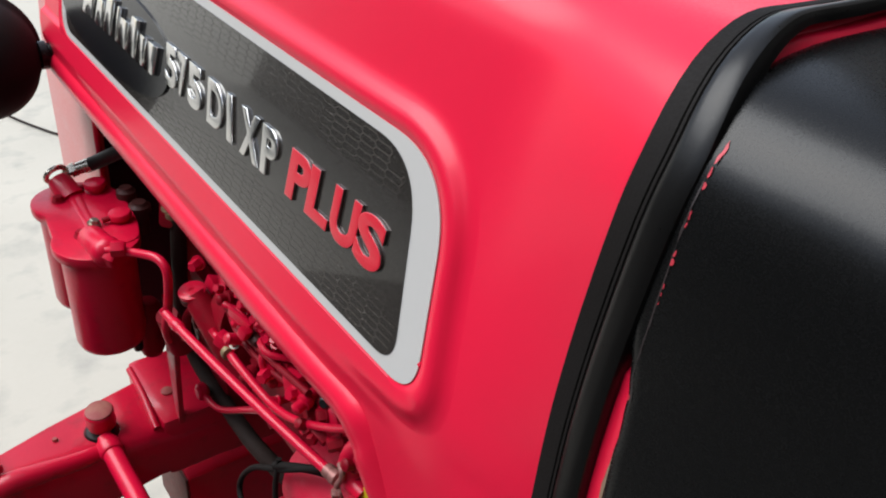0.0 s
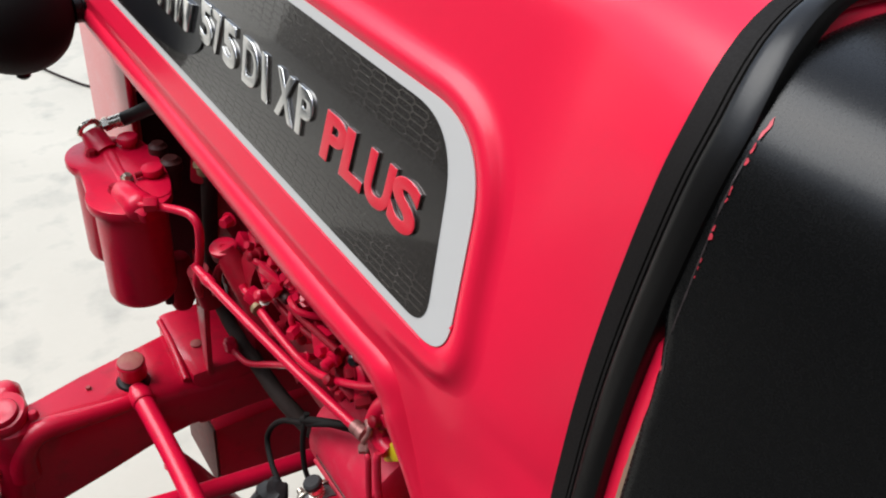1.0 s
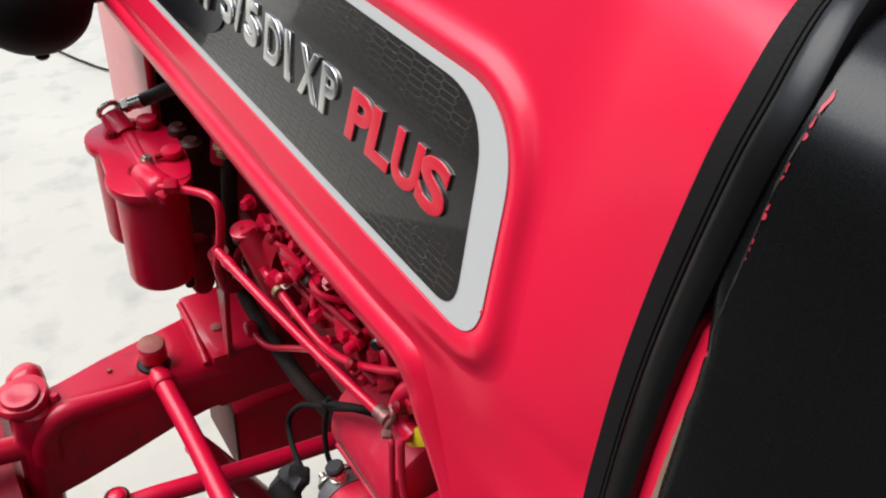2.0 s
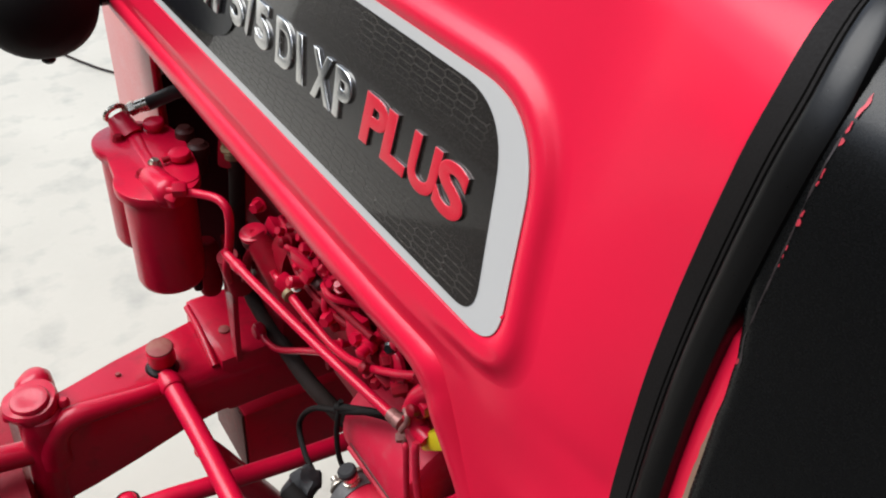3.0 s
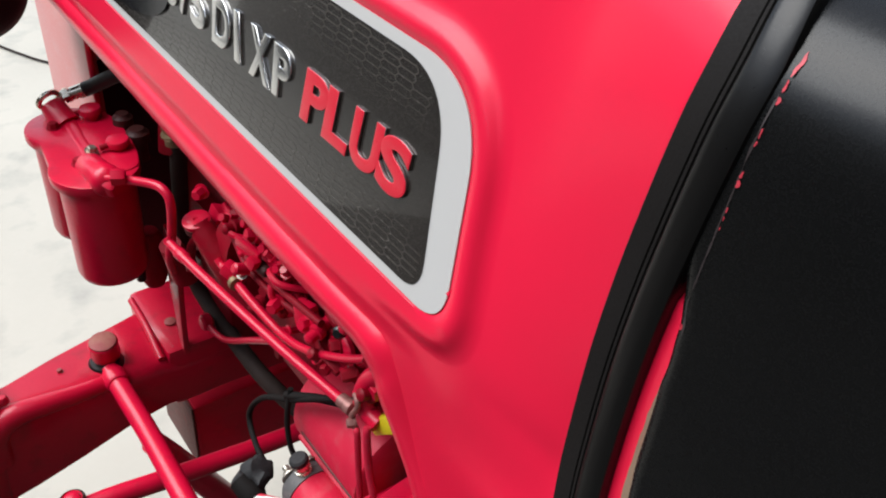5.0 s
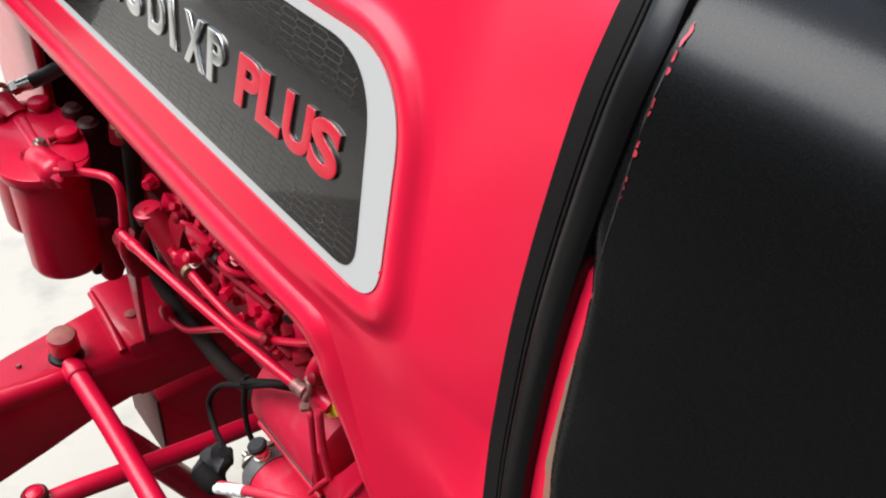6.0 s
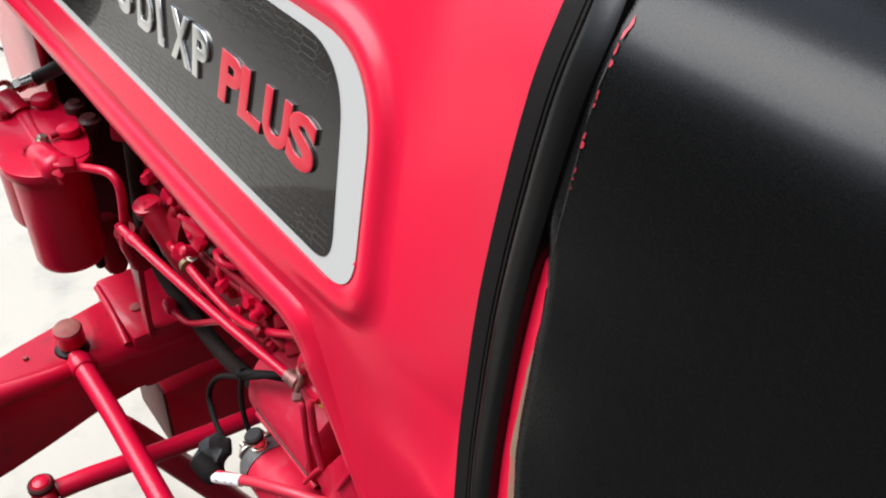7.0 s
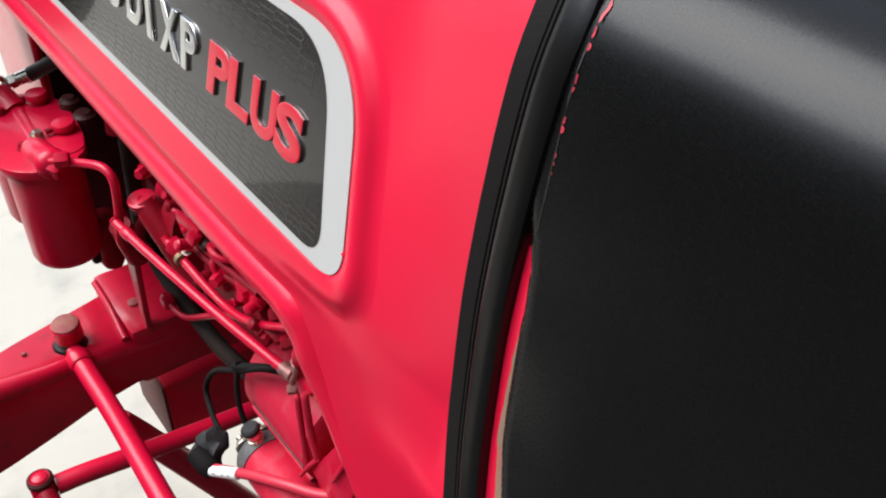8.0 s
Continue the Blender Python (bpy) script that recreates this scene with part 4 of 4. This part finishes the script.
part("bracket_foot", lathe((0.225, 0.842, 0.800), (0, 0, 1), [(0, 0.012), (0.01, 0.016), (0.07, 0.017), (0.08, 0.012)], 16), RED_DIRTY_SHADED, tractor)

# ---- front axle ----
def build_axle():
    bm = bmesh.new()
    # a tapered box beam, its top sloping down to the outer end
    secs = []
    for x, y0, y1, z0, z1 in ((0.60, 0.80, 0.945, 0.580, 0.690), (0.235, 0.80, 0.942, 0.603, 0.696), (0.205, 0.80, 0.930, 0.606, 0.702), (0.150, 0.80, 0.912, 0.596, 0.706), (0.090, 0.80, 0.893, 0.577, 0.710), (0.030, 0.802, 0.870, 0.558, 0.714), (-0.012, 0.806, 0.862, 0.545, 0.714)):
        e = 0.020
        ring = [(y0, z0 + e), (y0 - 0.001, z1 - e), (y0 + e * 0.18, z1 - e * 0.42), (y0 + e * 0.55, z1 - e * 0.10), (y0 + e * 1.1, z1), (y1 - e, z1), (y1, z1 - e), (y1, z0 + e), (y1 - e, z0), (y0 + e, z0)]
        secs.append([bm.verts.new((x, y, z)) for y, z in ring])
    for a, b in zip(secs, secs[1:]):
        for i in range(len(a)):
            bm.faces.new((a[i], a[(i + 1) % len(a)], b[(i + 1) % len(a)], b[i]))
    bm.faces.new(secs[0])
    bm.faces.new(secs[-1])
    axle = part("front_axle", bm, RED_AXLE_SHADED, tractor, "red tapered steel front axle beam")
    part("axle_saddle", block((0.120, 0.148, 0.100), pose(0.2725, 0.8755, 0.6625), 0.012), RED_AXLE_SHADED, axle, "red axle saddle casting")
    part("weld_seam", tube([(0.214, 0.935, 0.7075), (0.212, 0.880, 0.7085), (0.208, 0.826, 0.7060), (0.207, 0.808, 0.7020)], 0.0050, 10), RED_AXLE_SHADED, axle)
    part("saddle_bolt", lathe((0.240, 0.858, 0.7215), (0, 0, 1), [(-0.01, 0.008), (-0.0062, 0.008), (-0.0052, 0.005)], 16), RUST, axle)
    part("grease_nipple", hexbolt((0.092, 0.845, 0.709), (0, 0, 1), 0.0035, 0.005), RUST, axle)
    return axle


build_axle()


def build_kingpin():
    ax = Vector((0.09, 0.0, 1)).normalized()
    top = Vector((-0.004, 0.822, 0.722))
    bm = lathe(top, -ax, [(0, 0.020), (0.004, 0.0255), (0.014, 0.0268), (0.034, 0.0262), (0.060, 0.0240), (0.095, 0.0226), (0.34, 0.0218)], 30)
    king = part("kingpin_housing", bm, RED_AXLE_SHADED, tractor, "red kingpin housing at the axle's end")
    # an uneven cast collar with a flat round plug on it
    bm = lathe(top + Vector((-0.006, 0.010, -0.004)), (-0.05, -0.04, 1), [(0, 0.028), (0.005, 0.0325), (0.013, 0.0330), (0.017, 0.0300), (0.018, 0.022)], 36)
    for v in bm.verts:
        v.co += 0.0035 * noise.noise_vector(v.co * 38)
    part("kingpin_collar", bm, RED_AXLE_SHADED, king)
    part("kingpin_plug", lathe(top + Vector((-0.008, 0.004, 0.012)), (-0.05, -0.06, 1), [(0, 0.0225), (0.005, 0.0222), (0.0068, 0.0205), (0.0072, 0.0160), (0.0066, 0.010)], 30), RED_AXLE_SHADED, king)
    bm = lathe(top + Vector((0.002, 0.046, -0.010)), (0, 0.1, 1), [(0, 0.024), (0.016, 0.021), (0.024, 0.014), (0.027, 0.006)], 22)
    for v in bm.verts:
        v.co += 0.003 * noise.noise_vector(v.co * 45)
    part("collar_lug", bm, RED_AXLE_SHADED, king)
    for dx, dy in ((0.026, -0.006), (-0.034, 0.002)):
        part("cap_screw", lathe(top + Vector((dx, dy, 0.000)), (0, 0, 1), [(0, 0.007), (0.006, 0.0065), (0.009, 0.004)], 12), RED_AXLE_SHADED, king)
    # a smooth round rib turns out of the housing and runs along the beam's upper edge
    part("gusset", tube([(-0.004, 0.812, 0.640), (-0.002, 0.808, 0.672), (0.008, 0.805, 0.696), (0.028, 0.804, 0.7070), (0.060, 0.804, 0.7055), (0.105, 0.806, 0.7000), (0.150, 0.812, 0.6950)], (0.0200, 0.0095), 22), RED_AXLE_SHADED, king)
    part("outer_arm", tube([(-0.015, 0.822, 0.655), (-0.05, 0.822, 0.662), (-0.12, 0.822, 0.676)], 0.016, 18), RED_AXLE_SHADED, king)
    return king


build_kingpin()

# ---- steering links ----
link = part("drag_link", tube([(0.1455, 0.822, 0.702), (0.147, 0.770, 0.700), (0.148, 0.690, 0.700), (0.146, 0.560, 0.700), (0.143, 0.40, 0.700), (0.14, 0.20, 0.700)], 0.0125, 20), RED, tractor, "red round drag link rod")
part("link_sleeve", lathe((0.1458, 0.815, 0.702), (0.015, -1, 0), [(0, 0.013), (0.002, 0.0150), (0.018, 0.0150), (0.021, 0.013)], 20), RED, link)
part("joint_housing", lathe((0.149, 0.842, 0.700), (-0.05, -0.1, 1), [(0.010, 0.0165), (0.018, 0.0180), (0.034, 0.0172), (0.037, 0.0182), (0.039, 0.017)], 28), RED, link)
part("joint_cap", lathe((0.1470, 0.838, 0.7385), (-0.05, -0.1, 1), [(0, 0.0168), (0.0022, 0.0164), (0.003, 0.0145)], 28), RUST, link, "rusty round cap of the ball joint")
part("joint_boot", lathe((0.145, 0.836, 0.696), (-0.05, -0.1, 1), [(0, 0.0215), (0.005, 0.0235), (0.010, 0.0225), (0.016, 0.0175)], 24), RUBBER, link, "black rubber boot")
part("grease_fitting", hexbolt((0.132, 0.812, 0.690), (-0.6, -0.3, -0.4), 0.004, 0.010), RED, link)
tie = part("tie_rod", tube([(0.064, 0.690, 0.636), (0.10, 0.688, 0.634), (0.176, 0.684, 0.624), (0.292, 0.680, 0.610), (0.42, 0.676, 0.600)], 0.0125, 20), RED, tractor, "red transverse tie rod")
part("tie_end", lathe((0.050, 0.693, 0.606), (0.0, 0.0, 1), [(0, 0.013), (0.02, 0.0138), (0.044, 0.0140), (0.050, 0.0132), (0.053, 0.0110), (0.051, 0.0095), (0.054, 0.0085), (0.056, 0.004)], 24), RED, tie)
part("tie_rim", lathe((0.050, 0.693, 0.650), (0.0, 0.0, 1), [(0, 0.0138), (0.001, 0.0150), (0.006, 0.0146), (0.0085, 0.0120), (0.0075, 0.0098)], 24), GRIME, tie, "grimy rim of the joint")
part("tie_socket", tube([(0.050, 0.680, 0.644), (0.050, 0.672, 0.640), (0.051, 0.655, 0.632)], (0.0105, 0.0125), 16), RED_DIRTY_SHADED, tie)
part("lower_link", tube([(0.160, 0.743, 0.634), (0.168, 0.7425, 0.618), (0.182, 0.741, 0.590), (0.192, 0.74, 0.568), (0.222, 0.74, 0.506), (0.2700, 0.74, 0.405), (0.33, 0.74, 0.275)], (0.0150, 0.0205), 18), RED, tractor, "red lower steering link")


# ---- starter motor ----
def build_starter():
    STARTER = mat("dusty_red_starter_paint", (0.50, 0.012, 0.040), 0.5, coat=0.12, coat_rough=0.3, spec=0.2, vary=0.2, grain=260, bump=0.10, dirt=(0.42, 0.10, 0.11), dirt_amount=0.35, blotch=18)
    ax = Vector((0.0, 1, -0.02)).normalized()
    c = Vector((0.296, 0.392, 0.858))
    bm = lathe(c, ax, [(-0.004, 0.030), (0.0, 0.053), (0.003, 0.057), (0.114, 0.057), (0.118, 0.054), (0.121, 0.030)], 40)
    st = part("starter_motor", bm, STARTER, tractor, "dusty red cylindrical starter motor with cables")
    s = Vector((0.232, 0.395, 0.800))
    bm = lathe(s, ax, [(-0.10, 0.0265), (0.0, 0.0265), (0.060, 0.0265), (0.066, 0.024)], 32)
    part("solenoid", bm, STARTER, st, "red starter solenoid")
    part("solenoid_end", lathe(s + ax * 0.062, ax, [(0, 0.0272), (0.013, 0.0272), (0.018, 0.0245), (0.021, 0.016)], 30), GREY_CAP, st, "dusty grey solenoid end cap")
    for dx, dz in ((-0.013, 0.014), (0.008, 0.017)):
        q = s + ax * 0.078 + Vector((dx, 0, dz))
        part("terminal_stud", lathe(q, ax, [(0, 0.0035), (0.016, 0.0035)], 12), STEEL, st)
        part("terminal_nut", hexbolt(q + ax * 0.003, ax, 0.0075, 0.007), STEEL, st)
    post = s + Vector((-0.004, 0.072, 0.024))
    part("terminal_post", lathe(post, (-0.25, 0.2, 1), [(0, 0.0085), (0.004, 0.0085), (0.0045, 0.0070), (0.007, 0.0070), (0.0075, 0.0085), (0.012, 0.0085), (0.0125, 0.0065)], 14), BRIGHT, st, "bright threaded terminal post")
    part("post_cap", lathe(post + Vector((-0.003, 0.0025, 0.0125)), (-0.25, 0.2, 1), [(0, 0.0082), (0.001, 0.0096), (0.005, 0.0096), (0.007, 0.0078)], 14), GREY_BOOT, st)
    part("frame_seam", tube([(0.2396, 0.394, 0.848), (0.2394, 0.440, 0.849), (0.2394, 0.490, 0.851)], 0.0012, 8), GRIME, st)
    part("through_bolt", tube([(0.2475, 0.394, 0.823), (0.2470, 0.440, 0.823), (0.2470, 0.508, 0.822)], 0.0030, 8), STARTER, st)
    part("clamp_rod", tube([(0.2385, 0.3950, 0.9480), (0.2380, 0.3915, 0.9432), (0.2378, 0.3880, 0.9063), (0.2378, 0.3834, 0.8657)], 0.0030, 10), STARTER, st)
    part("clamp_rod", tube([(0.2400, 0.3800, 0.9640), (0.2380, 0.3777, 0.9563), (0.2380, 0.3729, 0.9216), (0.2385, 0.3655, 0.8946)], 0.0034, 10), STARTER, st)
    part("end_rim", tube([(0.2385, 0.3990, 0.8330), (0.2365, 0.3880, 0.8520), (0.2370, 0.3760, 0.8740), (0.2400, 0.3690, 0.8860)], 0.0024, 10), STARTER, st)
    return st


build_starter()
boot_bm = lathe((0.2060, 0.506, 0.806), (-0.50, 0.30, -0.80), [(-0.002, 0.007), (0.002, 0.0115), (0.007, 0.0145), (0.012, 0.0158), (0.018, 0.0148), (0.024, 0.0160), (0.030, 0.0150), (0.036, 0.0128), (0.042, 0.0118), (0.049, 0.0070)], 22)
for v in boot_bm.verts:
    v.co += 0.006 * noise.noise_vector(v.co * 75) + 0.002 * noise.noise_vector(v.co * 230)
boot = part("terminal_boot", boot_bm, GREY_BOOT, tractor, "dusty grey rubber boot over the battery terminal")
part("boot_lip", lathe((0.1860, 0.494, 0.786), (0.25, -0.85, -0.35), [(-0.022, 0.011), (-0.006, 0.0125), (0.004, 0.0118), (0.008, 0.0095)], 12), MATTE_RUBBER, boot)
part("battery_cable", tube([(0.1870, 0.4860, 0.7900), (0.2010, 0.4560, 0.8040), (0.2060, 0.4360, 0.8180), (0.2120, 0.4120, 0.8330), (0.2220, 0.3880, 0.8420), (0.238, 0.360, 0.8470), (0.262, 0.336, 0.8540), (0.31, 0.306, 0.862)], 0.0052), RED_CABLE, tractor, "red battery cable with a white sleeve")
sleeve = part("cable_sleeve", tube([(0.1850, 0.4860, 0.7885), (0.1925, 0.4705, 0.7965), (0.2000, 0.4555, 0.8040)], 0.0060), WHITE, tractor, "white printed sleeve on the red cable")
for a, w in ((0.22, 0.007), (0.52, 0.004), (0.75, 0.005)):
    p = Vector((0.185, 0.486, 0.7885)).lerp(Vector((0.200, 0.4555, 0.804)), a)
    part("print_bar", block((w, 0.0005, 0.0012), pose(p.x - 0.0046, p.y - 0.0034, p.z + 0.0024, -24, 0, -58), 0.0), PRINT, sleeve)
part("starter_cable", tube([(0.214, 0.520, 0.782), (0.220, 0.560, 0.778), (0.227, 0.585, 0.795), (0.230, 0.555, 0.845), (0.234, 0.495, 0.895), (0.246, 0.445, 0.934), (0.262, 0.408, 0.950), (0.274, 0.375, 0.948)], 0.0032), MATTE_RUBBER, tractor, "black starter cable looping over the motor")
part("solenoid_wire", tube([(0.234, 0.500, 0.905), (0.228, 0.498, 0.870), (0.226, 0.490, 0.840), (0.228, 0.478, 0.822)], 0.0028), MATTE_RUBBER, tractor, "black solenoid wire")
part("harness", tube([(0.232, 0.505, 0.893), (0.246, 0.455, 0.924), (0.264, 0.412, 0.936), (0.278, 0.38, 0.936)], 0.0042), MATTE_RUBBER, tractor, "black taped wiring harness")

# ---- pipe clamp, lifting hook and connector ----
CLAMP = mat("stained_clamp_steel", (0.30, 0.135, 0.120), 0.45, metal=0.4, vary=0.25, grain=300, bump=0.15, dirt=(0.25, 0.10, 0.08), dirt_amount=0.4, blotch=40)
clamp = part("pipe_clamp", lathe((0.2455, 0.4270, 0.9485), (0.12, -0.96, 0.10), [(-0.003, 0.0052), (-0.002, 0.0064), (0.004, 0.0067), (0.005, 0.0060), (0.0065, 0.0060), (0.0075, 0.0070), (0.014, 0.0070), (0.015, 0.0052)], 22), CLAMP, tractor, "stained steel pipe clamp")
part("clamp_ear", tube([(0.2425, 0.4030, 0.9800), (0.2400, 0.3960, 0.9800), (0.2395, 0.3945, 0.9735), (0.2400, 0.4005, 0.9620), (0.2400, 0.4035, 0.9530), (0.2405, 0.3960, 0.9440)], 0.0026, 10), CLAMP, clamp)
part("clamp_screw", hexbolt((0.2400, 0.4000, 0.9500), (-1, 0.4, 0.1), 0.0044, 0.006), CLAMP, clamp)
part("lifting_hook", tube([(0.262, 0.372, 1.022), (0.256, 0.384, 1.014), (0.252, 0.396, 0.998), (0.250, 0.402, 0.978), (0.250, 0.394, 0.964), (0.252, 0.380, 0.960)], 0.0085), RED, tractor, "red lifting hook")
part("wire_connector", block((0.014, 0.044, 0.017), pose(0.257, 0.376, 0.962, -46, 0, 0), 0.004), YELLOW, tractor, "yellow plastic wire connector")
part("support_plate", solid([(0.386, 0.829), (0.372, 0.880), (0.330, 0.936), (0.296, 0.930), (0.296, 0.800), (0.360, 0.800)], frame_matrix(Vector((0.247, 0, 0)), Vector((0, 1, 0)), Vector((0, 0, 1)), Vector((1, 0, 0))), 0.03, 0.002), RED, tractor, "red steel support plate")
part("side_bracket", solid([(0.3800, 0.8600), (0.3228, 0.9636), (0.2980, 0.9500), (0.3300, 0.8350)], frame_matrix(Vector((0.2395, 0, 0)), Vector((0, 1, 0)), Vector((0, 0, 1)), Vector((1, 0, 0))), 0.006, 0.0015), RED, tractor, "flat red bracket beside the starter")
part("plate_rib", block((0.006, 0.004, 0.068), pose(0.2385, 0.3263, 0.920, 24.5, 0, 0), 0.0015), RED, tractor, "welded rib on the support plate")


# ---- nose of the hood and lamp ----
def build_nose():
    bm = bmesh.new()
    rows = []
    for i in range(25):
        z = 0.80 + 0.45 * i / 24
        x = 0.222 + 0.02 * max(0.0, (z - 1.05) / 0.2) ** 2
        ring = [(x + 0.010, 0.975), (x + 0.010, 0.956), (x + 0.003, 0.953), (x, 0.960), (x, 1.02), (x, 1.10), (x + 0.001, 1.17), (x + 0.005, 1.192), (x + 0.02, 1.205), (x + 0.10, 1.21), (x + 0.45, 1.21)]
        rows.append([bm.verts.new((px, py, z)) for px, py in ring])
    for a, b in zip(rows, rows[1:]):
        for i in range(len(a) - 1):
            bm.faces.new((a[i], a[i + 1], b[i + 1], b[i]))
    nose = part("front_cowl", bm, RED_DUSTY_SHEEN, tractor, "red front cowl side panel")
    part("cowl_edge", tube([(0.2245 + 0.02 * max(0.0, (0.80 + 0.05 * i - 1.05) / 0.2) ** 2, 0.9545, 0.80 + 0.05 * i) for i in range(10)], 0.0042, 10, 3), RED_HOOD, nose, "narrow red return edge")
    for x, z, hh in ((0.2395, 1.070, 0.024), (0.2410, 1.043, 0.016)):
        part("reflector_tab", block((0.010, 0.003, hh), pose(x, 0.998, z, 0, -8, 0), 0.001), WHITE, nose, "small white tab")
    return nose


build_nose()
part("radiator_core", block((0.42, 0.05, 0.55), pose(0.52, 1.10, 0.98), 0.006), DARK, tractor, "dark radiator core")


def build_lamp():
    c = Vector((0.118, 1.0, 1.148))
    ax = Vector((0.15, 1, 0.0)).normalized()
    prof = [(-0.062, 0.004), (-0.060, 0.018), (-0.052, 0.036), (-0.036, 0.054), (-0.012, 0.066), (0.012, 0.0695), (0.030, 0.070), (0.034, 0.073), (0.044, 0.073), (0.047, 0.068)]
    lamp = part("headlamp", lathe(c, ax, prof, 48), MATTE_RUBBER, tractor, "black bowl-shaped headlamp seen from behind")
    part("lens", lathe(c + ax * 0.045, ax, [(0, 0.067), (0.006, 0.055), (0.010, 0.02)], 40), WHITE, lamp)
    part("drain_nub", lathe(c + Vector((0.0, -0.005, -0.073)), (0, 0, 1), [(0, 0.005), (0.003, 0.008), (0.010, 0.008)], 14), RUBBER, lamp)
    part("lamp_stem", tube([c + Vector((0.055, 0, 0)), c + Vector((0.092, 0, 0.0))], 0.013, 18), BLACK_PAINT, lamp)
    part("stem_collar", lathe(c + Vector((0.066, 0, 0)), (1, 0, 0), [(0, 0.013), (0.002, 0.0165), (0.010, 0.0165), (0.012, 0.013)], 20), BLACK_PAINT, lamp)
    part("lamp_bracket", block((0.030, 0.050, 0.034), pose(0.222, 0.998, 1.148, 0, 0, 0), 0.004), RED_HOOD, lamp)
    return lamp


build_lamp()

# ---- cable lying in the yard ----
bm = tube([(0.30, 4.3, 0.008), (0.52, 3.69, 0.008), (0.60, 3.50, 0.008), (0.66, 3.39, 0.008), (0.80, 3.2, 0.008), (1.1, 2.9, 0.008)], 0.0048, 8)
tagged(part("ground_cable", bm, HOSE), "thin grey cable lying on the concrete", "cable")


# ---- front wheel beside the kingpin ----
def build_wheel():
    c, ax = Vector((-0.190, 0.86, 0.322)), Vector((1, 0, 0))
    prof = [(-0.060, 0.215), (-0.078, 0.250), (-0.080, 0.285), (-0.072, 0.305), (-0.050, 0.315), (0.0, 0.320), (0.050, 0.315), (0.072, 0.305), (0.080, 0.285), (0.078, 0.250), (0.060, 0.215)]
    tyre_bm = lathe(c, ax, prof, 64)
    wheel = part("front_wheel", lathe(c, ax, [(-0.058, 0.214), (-0.03, 0.19), (0.0, 0.18), (0.03, 0.19), (0.058, 0.214)], 48), RED, tractor, "front wheel with black ribbed tyre")
    part("tyre", tyre_bm, MATTE_RUBBER, wheel, "black rubber tyre")
    for off in (-0.042, 0.0, 0.042):
        part("tread_rib", lathe(c, ax, [(off - 0.012, 0.310), (off - 0.010, 0.324), (off + 0.010, 0.324), (off + 0.012, 0.310)], 64), MATTE_RUBBER, wheel)
    part("hub", tube([c + Vector((-0.02, 0, 0)), c + Vector((0.16, -0.02, 0.02))], 0.045, 24), RED_DIRTY_SHADED, wheel)
    # added disc that stands in for the dark space beside the kingpin
    part("dark_filler_disc", lathe(c + Vector((0.112, -0.01, 0.05)), ax, [(0, 0.24), (0.004, 0.258), (0.034, 0.258), (0.040, 0.24), (0.042, 0.08)], 40), RED_DIRTY_SHADED, wheel, "dark red disc added to fill the shaded space inside the wheel")
    return wheel


build_wheel()
